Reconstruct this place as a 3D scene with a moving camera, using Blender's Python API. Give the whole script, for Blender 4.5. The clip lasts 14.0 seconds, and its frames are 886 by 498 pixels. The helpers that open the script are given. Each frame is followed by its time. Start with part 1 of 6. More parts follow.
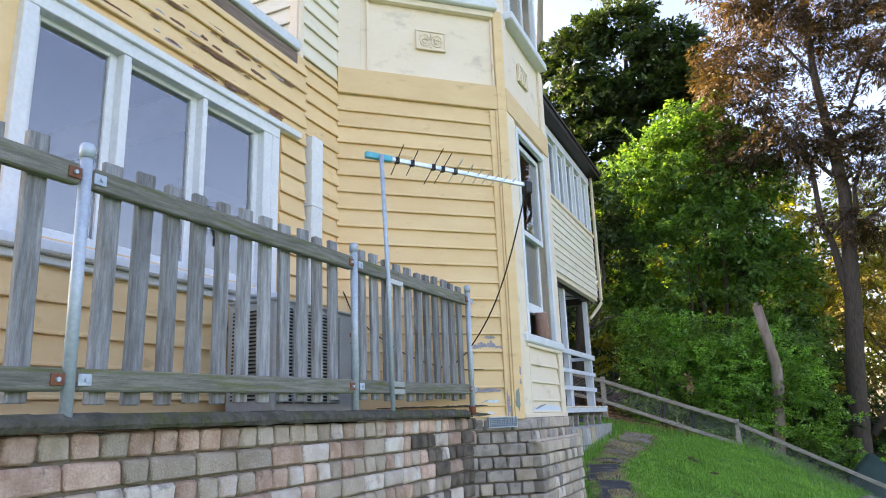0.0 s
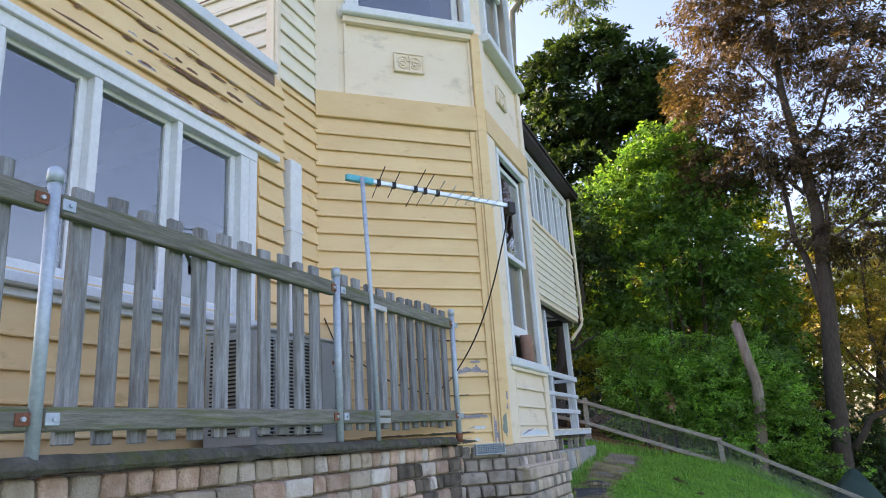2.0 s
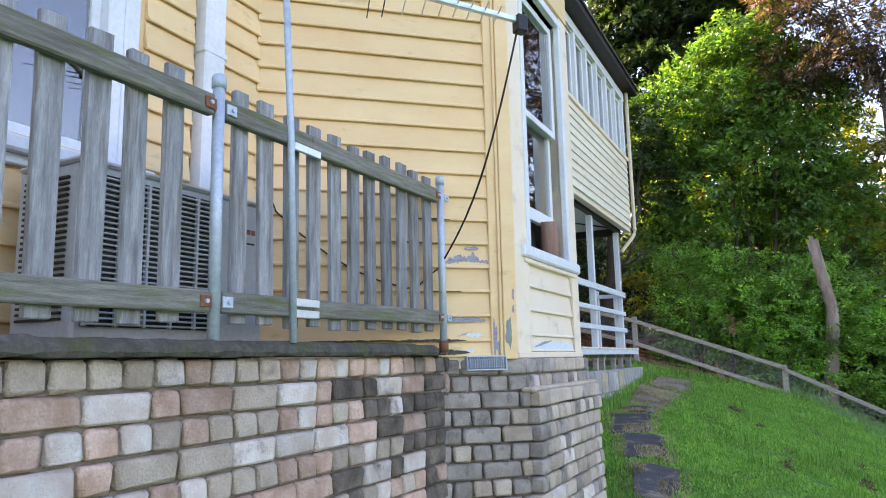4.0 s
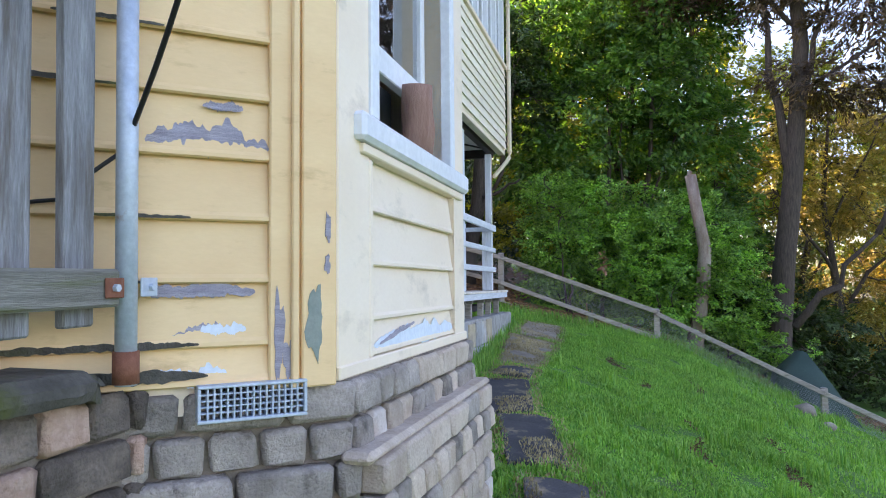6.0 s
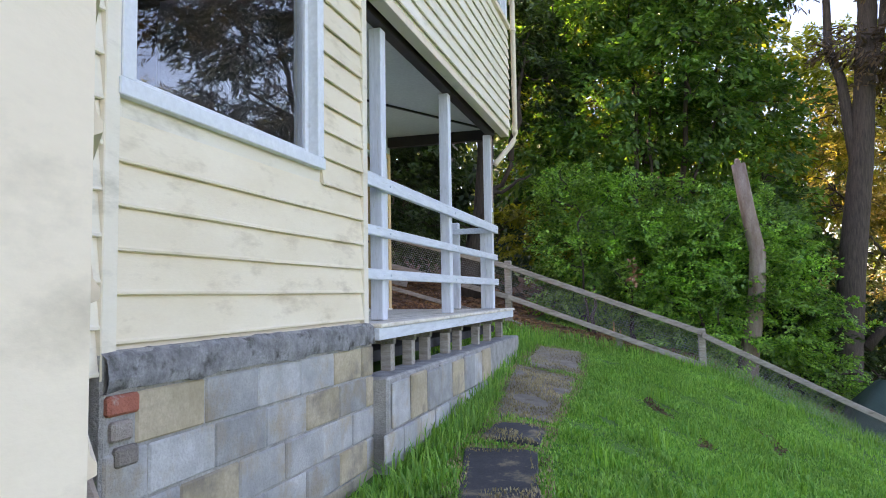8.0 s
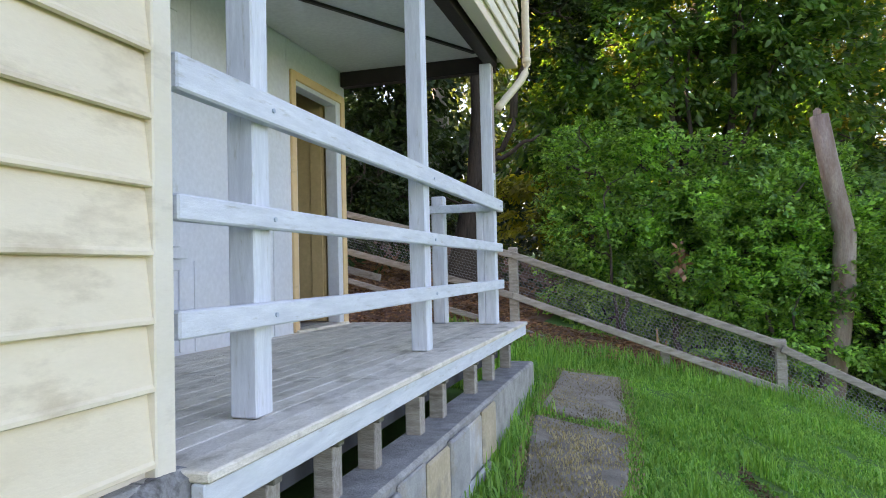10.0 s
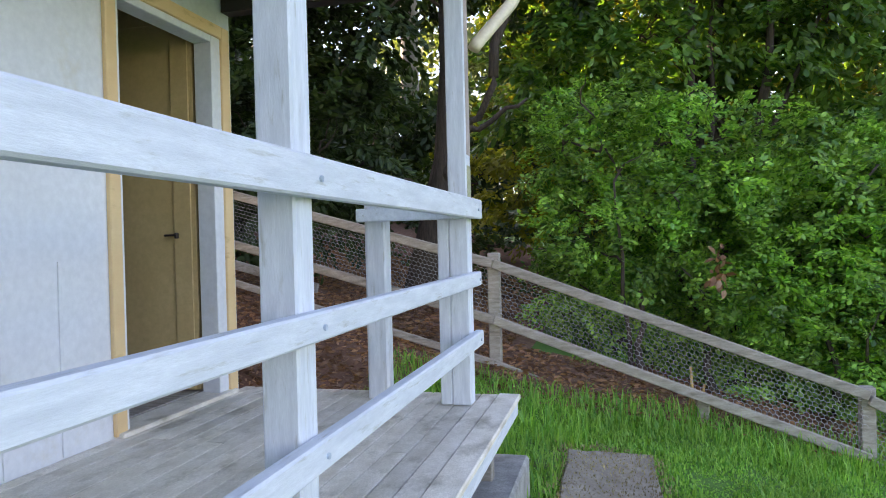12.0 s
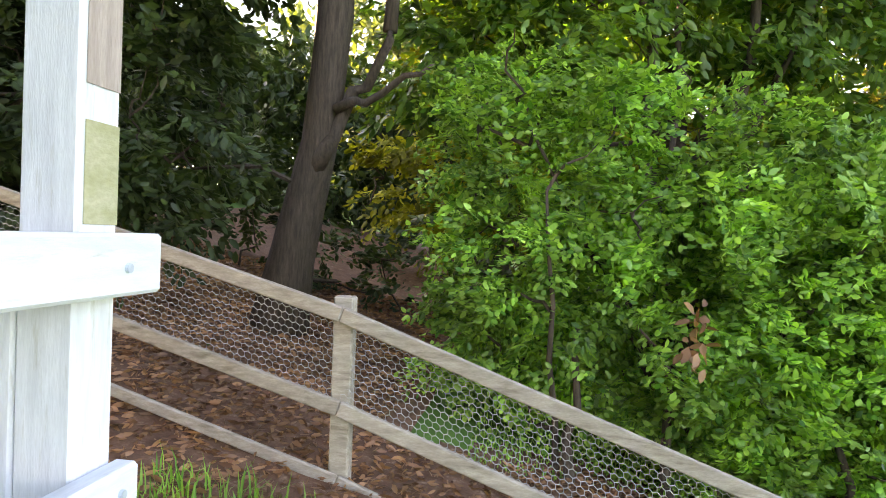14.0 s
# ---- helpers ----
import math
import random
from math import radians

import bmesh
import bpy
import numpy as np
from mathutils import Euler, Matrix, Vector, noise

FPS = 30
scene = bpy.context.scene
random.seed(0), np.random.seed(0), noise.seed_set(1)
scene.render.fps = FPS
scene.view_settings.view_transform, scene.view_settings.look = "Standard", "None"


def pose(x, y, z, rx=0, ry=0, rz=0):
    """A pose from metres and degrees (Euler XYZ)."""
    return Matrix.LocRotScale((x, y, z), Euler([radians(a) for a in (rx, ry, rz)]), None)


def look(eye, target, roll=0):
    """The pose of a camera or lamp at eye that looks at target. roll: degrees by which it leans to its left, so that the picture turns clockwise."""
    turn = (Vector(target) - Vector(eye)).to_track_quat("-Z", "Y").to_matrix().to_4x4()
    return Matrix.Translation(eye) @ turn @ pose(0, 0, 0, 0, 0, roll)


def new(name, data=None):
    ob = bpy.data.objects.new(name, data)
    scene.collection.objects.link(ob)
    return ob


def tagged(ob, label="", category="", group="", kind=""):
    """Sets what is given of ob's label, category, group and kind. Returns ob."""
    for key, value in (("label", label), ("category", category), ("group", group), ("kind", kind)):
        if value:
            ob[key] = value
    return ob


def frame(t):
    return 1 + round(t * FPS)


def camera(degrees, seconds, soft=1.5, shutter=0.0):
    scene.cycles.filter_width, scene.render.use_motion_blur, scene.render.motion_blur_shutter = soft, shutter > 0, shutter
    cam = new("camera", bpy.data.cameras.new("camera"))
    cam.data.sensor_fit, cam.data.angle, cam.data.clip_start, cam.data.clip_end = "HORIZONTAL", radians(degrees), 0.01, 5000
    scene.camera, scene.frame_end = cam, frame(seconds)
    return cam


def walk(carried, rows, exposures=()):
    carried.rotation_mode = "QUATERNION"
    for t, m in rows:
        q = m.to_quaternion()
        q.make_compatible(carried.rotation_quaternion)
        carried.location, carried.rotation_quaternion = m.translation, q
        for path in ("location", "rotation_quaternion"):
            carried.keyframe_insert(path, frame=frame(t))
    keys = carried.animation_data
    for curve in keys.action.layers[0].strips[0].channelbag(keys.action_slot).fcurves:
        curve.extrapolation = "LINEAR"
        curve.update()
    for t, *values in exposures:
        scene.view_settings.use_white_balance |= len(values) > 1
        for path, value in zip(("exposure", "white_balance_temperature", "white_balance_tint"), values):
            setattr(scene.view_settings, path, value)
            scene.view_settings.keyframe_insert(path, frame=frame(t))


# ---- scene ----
cam = camera(65.9, 14.0, soft=1.0)
PATH = [
    (0, (0.363, -0.035, 1.982), (-0.43, 1.738, 2.46), -2.0),
    (0.5, (0.377, -0.09, 2.011), (-0.542, 1.528, 2.744), -2.0),
    (1, (0.366, -0.098, 2.036), (-0.576, 1.426, 2.925), -1.3),
    (1.5, (0.336, -0.068, 2.034), (-0.533, 1.51, 2.903), -1.8),
    (2, (0.287, 0.034, 2.002), (-0.435, 1.818, 2.544), -3.6),
    (2.5, (0.237, 0.175, 1.967), (-0.53, 1.976, 2.375), -4.2),
    (2.7, (0.197, 0.306, 1.954), (-0.634, 2.075, 2.378), -3.8),
    (4.8, (-0.115, 2.454, 1.954), (-1.017, 4.219, 2.225), -1.0),
    (5, (-0.217, 2.674, 1.973), (-1.133, 4.43, 2.251), -1.7),
    (5.5, (-0.506, 3.33, 2.021), (-1.272, 5.164, 2.242), -1.4),
    (6, (-0.695, 3.838, 2.187), (-1.223, 5.764, 2.293), -0.5),
    (6.5, (-0.777, 4.278, 2.264), (-1.102, 6.252, 2.251), -0.9),
    (7, (-0.811, 4.906, 2.244), (-1.116, 6.882, 2.267), -1.9),
    (7.5, (-0.882, 5.501, 2.292), (-1.262, 7.463, 2.371), -1.4),
    (8, (-0.961, 6.268, 2.276), (-1.538, 8.179, 2.411), -0.9),
    (8.2, (-0.986, 6.508, 2.294), (-1.656, 8.387, 2.433), -0.3),
    (10.3, (-1.73, 9.425, 2.674), (-2.272, 11.35, 2.73), -1.9),
    (10.5, (-1.758, 9.637, 2.756), (-2.297, 11.562, 2.81), -2.4),
    (11, (-1.889, 10.239, 2.807), (-2.415, 12.168, 2.841), -2.3),
    (11.5, (-2.006, 10.767, 2.872), (-2.463, 12.713, 2.846), -1.3),
    (12, (-2.13, 11.347, 2.945), (-2.624, 13.285, 2.922), -1.4),
    (12.5, (-2.188, 11.961, 3.039), (-2.59, 13.918, 2.95), -2.2),
    (13, (-2.165, 12.649, 3.11), (-2.465, 14.625, 3.026), -3.1),
    (13.5, (-2.213, 13.259, 3.143), (-2.485, 15.24, 3.093), -1.2),
    (14, (-2.178, 13.821, 3.173), (-2.459, 15.8, 3.135), 2.2),
]
EXPOSURES = [(0, 2.35, 7100, 30), (0.5, 2.1, 6700, 28), (1.0, 1.7, 5850, 20), (1.6, 1.7, 5850, 20), (2.1, 2.2, 7050, 31), (2.7, 2.45, 7050, 31), (5, 2.6, 6800, 31), (6.5, 2.5, 6700, 31), (7.5, 2.5, 7300, 34), (8.2, 2.55, 7100, 32), (10.5, 2.6, 7300, 29), (12, 2.75, 7200, 29), (13, 3.3, 7900, 29), (14, 3.55, 8700, 27)]
walk(cam, [(t, look(eye, target, roll)) for t, eye, target, roll in PATH], EXPOSURES)

# ---- world and sun ----
SUN_ELEVATION, SUN_AZIMUTH = radians(21), radians(-80)  # azimuth from +y towards +x
world = bpy.data.worlds.new("sky")
scene.world = world
world.use_nodes = True
wn = world.node_tree.nodes
sky = wn.new("ShaderNodeTexSky")
sky.sky_type, sky.sun_disc = "NISHITA", False
sky.sun_elevation, sky.sun_rotation = SUN_ELEVATION, SUN_AZIMUTH
sky.air_density, sky.dust_density, sky.ozone_density = 1.0, 1.5, 1.0
world.node_tree.links.new(sky.outputs[0], wn["Background"].inputs[0])
wn["Background"].inputs[1].default_value = 0.12
sun = new("sun", bpy.data.lights.new("sun", "SUN"))
sun.data.energy, sun.data.angle, sun.data.color = 5.0, radians(0.5), (1.0, 0.86, 0.66)
toward = Vector((math.sin(SUN_AZIMUTH) * math.cos(SUN_ELEVATION), math.cos(SUN_AZIMUTH) * math.cos(SUN_ELEVATION), math.sin(SUN_ELEVATION)))
sun.matrix_basis = look(toward * 50, (0, 0, 0))


# ---- materials ----
def material(name, a, b, scale=6.0, rough=0.7, bump=0.15, grain=60.0, stretch=(1, 1, 1), stain=None, rand=0.0, metal=0.0, spec=0.4, mottle=1.4, fleck=0.5):
    """Two colours mixed by coarse noise, fine grain in the relief, an optional stain (colour, scale, low, high) and a shift per object."""
    m = bpy.data.materials.new(name)
    m.use_nodes = True
    n, l = m.node_tree.nodes, m.node_tree.links
    p = n["Principled BSDF"]
    geo, mapping = n.new("ShaderNodeNewGeometry"), n.new("ShaderNodeMapping")
    mapping.inputs["Scale"].default_value = stretch
    l.new(geo.outputs["Position"], mapping.inputs[0])

    def tex(s, detail=6.0, r=0.6):
        t = n.new("ShaderNodeTexNoise")
        t.inputs["Scale"].default_value, t.inputs["Detail"].default_value, t.inputs["Roughness"].default_value = s, detail, r
        l.new(mapping.outputs[0], t.inputs["Vector"])
        return t

    def mix(fac, c1, c2, kind="MIX"):
        x = n.new("ShaderNodeMix")
        x.data_type, x.blend_type = "RGBA", kind
        for i, v in ((0, fac), (6, c1), (7, c2)):
            if hasattr(v, "is_linked"):
                l.new(v, x.inputs[i])
            else:
                x.inputs[i].default_value = v
        return x.outputs[2]

    def ramp(v, lo, hi):
        r = n.new("ShaderNodeMapRange")
        r.inputs[1].default_value, r.inputs[2].default_value = lo, hi
        l.new(v, r.inputs[0])
        return r.outputs[0]

    coarse, fine = tex(scale), tex(grain, 4.0)
    c = mix(ramp(coarse.outputs[0], 0.5 - 0.5 / (2 * mottle), 0.5 + 0.5 / (2 * mottle)), (*a, 1), (*b, 1))
    c = mix(ramp(fine.outputs[0], 0.3, 0.7), c, mix(fleck, c, (*[v * 0.75 for v in a], 1)))
    if stain:
        s = tex(stain[1], 8.0, 0.65)
        c = mix(ramp(s.outputs[0], stain[2], stain[3]), c, (*stain[0], 1))
    if rand:
        info, hsv = n.new("ShaderNodeObjectInfo"), n.new("ShaderNodeHueSaturation")
        rr = n.new("ShaderNodeMapRange")
        rr.inputs[3].default_value, rr.inputs[4].default_value = 1 - rand, 1 + rand
        l.new(info.outputs["Random"], rr.inputs[0])
        l.new(rr.outputs[0], hsv.inputs["Value"])
        l.new(c, hsv.inputs["Color"])
        c = hsv.outputs[0]
    l.new(c, p.inputs["Base Color"])
    p.inputs["Metallic"].default_value, p.inputs["Specular IOR Level"].default_value = metal, spec
    rg = n.new("ShaderNodeMapRange")
    rg.inputs[3].default_value, rg.inputs[4].default_value = max(rough - 0.12, 0.02), min(rough + 0.12, 1)
    l.new(coarse.outputs[0], rg.inputs[0])
    l.new(rg.outputs[0], p.inputs["Roughness"])
    if bump:
        bn = n.new("ShaderNodeBump")
        bn.inputs["Strength"].default_value, bn.inputs["Distance"].default_value = bump, 0.01
        l.new(fine.outputs[0], bn.inputs["Height"])
        l.new(bn.outputs[0], p.inputs["Normal"])
    return m


def leaf_material(name, a, b, translucent=0.35, rough=0.5, uneven=0.4):
    """Foliage: each leaf its own shade between a and b, light shining through."""
    m = bpy.data.materials.new(name)
    m.use_nodes = True
    n, l = m.node_tree.nodes, m.node_tree.links
    p, out = n["Principled BSDF"], n["Material Output"]
    geo, mx = n.new("ShaderNodeNewGeometry"), n.new("ShaderNodeMix")
    mx.data_type = "RGBA"
    mx.inputs[6].default_value, mx.inputs[7].default_value = (*a, 1), (*b, 1)
    l.new(geo.outputs["Random Per Island"], mx.inputs[0])
    patchy, old = n.new("ShaderNodeTexNoise"), n.new("ShaderNodeMapRange")
    patchy.inputs["Scale"].default_value, patchy.inputs["Detail"].default_value = 1.7, 3.0
    l.new(geo.outputs["Position"], patchy.inputs["Vector"])
    old.inputs[1].default_value, old.inputs[2].default_value, old.inputs[3].default_value, old.inputs[4].default_value = 0.36, 0.64, 1 - uneven * 1.25, 1 + uneven * 0.6
    l.new(patchy.outputs[0], old.inputs[0])
    hue = n.new("ShaderNodeHueSaturation")
    l.new(old.outputs[0], hue.inputs["Value"])
    l.new(mx.outputs[2], hue.inputs["Color"])
    mx = hue
    l.new(mx.outputs[0], p.inputs["Base Color"])
    p.inputs["Roughness"].default_value, p.inputs["Specular IOR Level"].default_value = rough, 0.45
    tr, add = n.new("ShaderNodeBsdfTranslucent"), n.new("ShaderNodeMixShader")
    warm = n.new("ShaderNodeMix")
    warm.data_type, warm.blend_type = "RGBA", "MULTIPLY"
    warm.inputs[0].default_value, warm.inputs[7].default_value = 1.0, (1.75, 1.75, 0.5, 1)
    l.new(mx.outputs[0], warm.inputs[6])
    l.new(warm.outputs[2], tr.inputs[0])
    add.inputs[0].default_value = translucent
    l.new(p.outputs[0], add.inputs[1])
    l.new(tr.outputs[0], add.inputs[2])
    l.new(add.outputs[0], out.inputs[0])
    return m


def glass_material():
    m = bpy.data.materials.new("window_glass")
    m.use_nodes = True
    p = m.node_tree.nodes["Principled BSDF"]
    p.inputs["Transmission Weight"].default_value, p.inputs["Roughness"].default_value, p.inputs["IOR"].default_value = 1.0, 0.0, 2.0
    p.inputs["Base Color"].default_value = (0.9, 0.94, 0.96, 1)
    return m


YELLOW = material("yellow_paint", (0.80, 0.545, 0.28), (0.86, 0.63, 0.35), 2.2, 0.6, 0.06, 45, (1, 1, 3), ((0.55, 0.36, 0.16), 5.0, 0.60, 0.78), 0.05, fleck=0.14)
CREAM = material("cream_paint", (0.84, 0.70, 0.53), (0.88, 0.76, 0.61), 1.7, 0.6, 0.05, 50, (1, 1, 2), ((0.58, 0.49, 0.37), 3.5, 0.56, 0.76), 0.03, fleck=0.14)
PALE = material("pale_board_paint", (0.80, 0.72, 0.57), (0.86, 0.79, 0.67), 2.0, 0.6, 0.12, 45, (1, 1, 3), ((0.50, 0.44, 0.33), 3.0, 0.54, 0.80), 0.05, fleck=0.14)
WARMPALE = material("warm_pale_board_paint", (0.77, 0.66, 0.48), (0.84, 0.74, 0.57), 2.0, 0.6, 0.12, 45, (1, 1, 3), ((0.50, 0.40, 0.26), 3.0, 0.54, 0.80), 0.05, fleck=0.14)
WHITE = material("white_paint", (0.80, 0.83, 0.86), (0.70, 0.74, 0.78), 5.0, 0.5, 0.10, 40, (1, 1, 1), ((0.5, 0.5, 0.46), 9.0, 0.62, 0.8))
DECKWHITE = material("worn_white_paint", (0.78, 0.82, 0.88), (0.58, 0.62, 0.68), 7.0, 0.6, 0.2, 60, (6, 0.8, 6), ((0.40, 0.40, 0.36), 9.0, 0.58, 0.78))
POSTWHITE = material("worn_white_post_paint", (0.78, 0.82, 0.88), (0.58, 0.62, 0.68), 7.0, 0.6, 0.2, 60, (6, 6, 0.8), ((0.40, 0.40, 0.36), 9.0, 0.58, 0.78))
PANEL = material("white_cladding_paint", (0.78, 0.81, 0.86), (0.74, 0.76, 0.79), 1.5, 0.55, 0.04, 30, (1, 1, 1), ((0.6, 0.55, 0.42), 2.5, 0.60, 0.85))
DECKBOARD = material("weathered_decking", (0.66, 0.60, 0.50), (0.90, 0.85, 0.77), 4.0, 0.8, 0.5, 50, (3, 1.6, 5), ((0.30, 0.26, 0.185), 2.4, 0.52, 0.76), 0.14)
GREYWOOD = material("weathered_grey_wood", (0.18, 0.182, 0.19), (0.47, 0.48, 0.50), 7.0, 0.85, 0.6, 60, (7, 7, 0.7), ((0.12, 0.085, 0.055), 3.2, 0.52, 0.74), 0.26)
RAILWOOD = material("mossy_rail_wood", (0.15, 0.145, 0.12), (0.34, 0.33, 0.29), 9.0, 0.85, 0.6, 60, (8, 0.6, 8), ((0.13, 0.15, 0.045), 4.0, 0.50, 0.68), 0.10)
FENCEWOOD = material("old_fence_wood", (0.28, 0.25, 0.215), (0.50, 0.465, 0.42), 9.0, 0.9, 0.5, 60, (0.8, 8, 4), ((0.14, 0.12, 0.09), 5.0, 0.55, 0.75), 0.12)
GALV = material("galvanised_steel", (0.42, 0.50, 0.60), (0.58, 0.66, 0.75), 22.0, 0.5, 0.15, 80, metal=0.25, stain=((0.3, 0.17, 0.10), 7.0, 0.66, 0.75))
RUST = material("rusty_steel", (0.20, 0.07, 0.04), (0.30, 0.13, 0.08), 30.0, 0.85, 0.3, 90)
BRICK = material("old_brick", (0.47, 0.30, 0.225), (0.68, 0.50, 0.41), 11.0, 0.92, 0.9, 95, stain=((0.16, 0.13, 0.11), 9.0, 0.62, 0.74), rand=0.24, mottle=2.0)
BRICKWHITE = material("limewashed_brick", (0.74, 0.68, 0.63), (0.56, 0.43, 0.36), 8.0, 0.92, 0.9, 95, stain=((0.12, 0.11, 0.11), 5.0, 0.58, 0.70), rand=0.16, mottle=2.0)
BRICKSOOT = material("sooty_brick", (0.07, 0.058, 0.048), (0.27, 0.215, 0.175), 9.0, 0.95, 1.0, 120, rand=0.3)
BRICKGREY = material("grey_painted_brick", (0.27, 0.235, 0.205), (0.52, 0.46, 0.415), 9.0, 0.95, 1.0, 120, stain=((0.09, 0.08, 0.07), 7.0, 0.55, 0.70), rand=0.2)
BRICKTAN = material("tan_grey_brick", (0.43, 0.34, 0.265), (0.66, 0.57, 0.48), 8.0, 0.95, 0.9, 110, stain=((0.24, 0.17, 0.12), 4.0, 0.56, 0.70), rand=0.25)
MORTAR = material("lime_mortar", (0.17, 0.14, 0.11), (0.30, 0.25, 0.20), 14.0, 0.95, 0.5, 90)
MOSSCAP = material("mossy_concrete", (0.06, 0.056, 0.045), (0.15, 0.14, 0.12), 12.0, 0.95, 0.8, 60, stain=((0.08, 0.09, 0.028), 5.0, 0.52, 0.66))
CONCRETE = material("grey_concrete", (0.34, 0.345, 0.345), (0.58, 0.585, 0.585), 5.0, 0.95, 0.8, 80, stain=((0.38, 0.29, 0.17), 2.6, 0.50, 0.72), rand=0.22)
OCHREBLOCK = material("ochre_stained_concrete", (0.36, 0.30, 0.20), (0.56, 0.48, 0.36), 4.0, 0.9, 0.5, 50, stain=((0.20, 0.18, 0.16), 3.0, 0.52, 0.68), rand=0.2)
REDBRICK = material("red_brick", (0.40, 0.13, 0.085), (0.54, 0.20, 0.14), 8.0, 0.9, 0.8, 90, stain=((0.5, 0.46, 0.42), 9.0, 0.6, 0.7))
GREYMORTAR = material("grey_cement_mortar", (0.27, 0.265, 0.25), (0.52, 0.51, 0.49), 9.0, 0.95, 0.9, 90)
BONDBEAM = material("rough_cement_render", (0.17, 0.17, 0.17), (0.42, 0.42, 0.425), 12.0, 0.95, 1.0, 90, stain=((0.09, 0.085, 0.08), 9.0, 0.54, 0.66))
SLABTAN = material("mossy_paving", (0.23, 0.20, 0.16), (0.40, 0.355, 0.295), 7.0, 0.95, 0.8, 60, stain=((0.15, 0.11, 0.07), 6.0, 0.56, 0.70), rand=0.15)
SLAB = material("dark_paving", (0.055, 0.055, 0.06), (0.10, 0.10, 0.105), 4.0, 0.9, 0.4, 60, stain=((0.26, 0.21, 0.14), 4.0, 0.54, 0.64), rand=0.15)
LAWN = material("lawn_soil", (0.06, 0.16, 0.025), (0.10, 0.22, 0.04), 1.3, 0.95, 0.6, 40, stain=((0.10, 0.07, 0.035), 1.1, 0.60, 0.72))
LITTER = material("leaf_litter", (0.12, 0.062, 0.038), (0.25, 0.135, 0.085), 9.0, 0.95, 0.8, 60, stain=((0.36, 0.24, 0.17), 14.0, 0.56, 0.7))
BARK = material("dark_bark", (0.05, 0.038, 0.03), (0.13, 0.10, 0.08), 7.0, 0.95, 0.9, 30, (6, 6, 0.7))
SNAGBARK = material("pale_bark", (0.20, 0.13, 0.095), (0.42, 0.36, 0.31), 2.2, 0.95, 0.7, 30, (3, 3, 0.8))
GUMBARK = material("pale_gum_bark", (0.26, 0.23, 0.20), (0.42, 0.39, 0.35), 3.0, 0.9, 0.5, 30, (3, 3, 0.6))
DARKTRIM = material("dark_brown_paint", (0.020, 0.013, 0.012), (0.035, 0.022, 0.02), 6.0, 0.5, 0.1)
ROOFING = material("dark_roof_metal", (0.03, 0.028, 0.03), (0.06, 0.055, 0.055), 6.0, 0.5, 0.1)
FLASHING = material("white_metal_flashing", (0.62, 0.68, 0.74), (0.74, 0.78, 0.82), 3.0, 0.4, 0.05)
BARGE = material("peeling_barge_board", (0.17, 0.115, 0.085), (0.36, 0.28, 0.24), 8.0, 0.85, 0.4, 50, (1, 0.4, 6))
BEIGE = material("beige_door_paint", (0.58, 0.42, 0.20), (0.64, 0.48, 0.25), 2.0, 0.55, 0.06, 30)
CEILPAINT = material("white_ceiling_paint", (0.62, 0.62, 0.60), (0.70, 0.70, 0.68), 2.0, 0.7, 0.03, 30)
# Near black for plaster: the gloom of the closed rooms is in the colour.
ROOMSHADE = material("room_shade", (0.05, 0.053, 0.06), (0.085, 0.088, 0.096), 1.0, 0.9, 0.02, 20)
ACPAINT = material("grey_enamel", (0.42, 0.44, 0.45), (0.50, 0.52, 0.53), 3.0, 0.45, 0.04, 50)
BLACK = material("black_plastic", (0.012, 0.012, 0.013), (0.022, 0.022, 0.024), 8.0, 0.5, 0.05)
ALU = material("bright_aluminium", (0.62, 0.68, 0.74), (0.74, 0.78, 0.82), 12.0, 0.35, 0.05, metal=0.8)
BLUEPLASTIC = material("cyan_plastic", (0.05, 0.42, 0.55), (0.10, 0.55, 0.66), 9.0, 0.4, 0.02)
PEELGREY = material("bare_grey_primer", (0.28, 0.26, 0.31), (0.50, 0.47, 0.53), 14.0, 0.85, 0.5, 70, (1, 1, 7))
PEELBROWN = material("bare_brown_wood", (0.16, 0.075, 0.05), (0.26, 0.14, 0.09), 14.0, 0.85, 0.3)
PEELBLUE = material("bare_blue_white_primer", (0.66, 0.74, 0.82), (0.74, 0.80, 0.86), 10.0, 0.7, 0.1)
PEELGREEN = material("bare_green_primer", (0.22, 0.27, 0.24), (0.30, 0.34, 0.30), 10.0, 0.8, 0.2)
TERRACOTTA = material("log_wood", (0.30, 0.16, 0.12), (0.42, 0.26, 0.20), 9.0, 0.9, 0.5, 60, (5, 5, 0.6))
WIRE = material("galvanised_wire", (0.40, 0.41, 0.42), (0.54, 0.55, 0.56), 20.0, 0.5, 0.0, metal=0.3)
PIPECREAM = material("cream_pipe_paint", (0.74, 0.64, 0.46), (0.80, 0.70, 0.52), 5.0, 0.5, 0.04)
COVER = material("dark_green_sheet", (0.018, 0.045, 0.035), (0.035, 0.075, 0.06), 3.0, 0.6, 0.2, 40)
STAKE = material("split_yellow_wood", (0.56, 0.36, 0.12), (0.72, 0.52, 0.24), 12.0, 0.8, 0.4, 60, (6, 6, 0.6))
ALGAE = material("algae_on_timber", (0.36, 0.36, 0.20), (0.54, 0.52, 0.38), 9.0, 0.85, 0.3, 60, (1, 1, 2))
BAREPOST = material("bare_post_timber", (0.36, 0.29, 0.26), (0.54, 0.46, 0.42), 9.0, 0.85, 0.4, 60, (6, 6, 0.7))
GLASS = glass_material()
GREENLEAF = leaf_material("green_leaf", (0.05, 0.19, 0.035), (0.36, 0.62, 0.15), 0.42, 0.28)
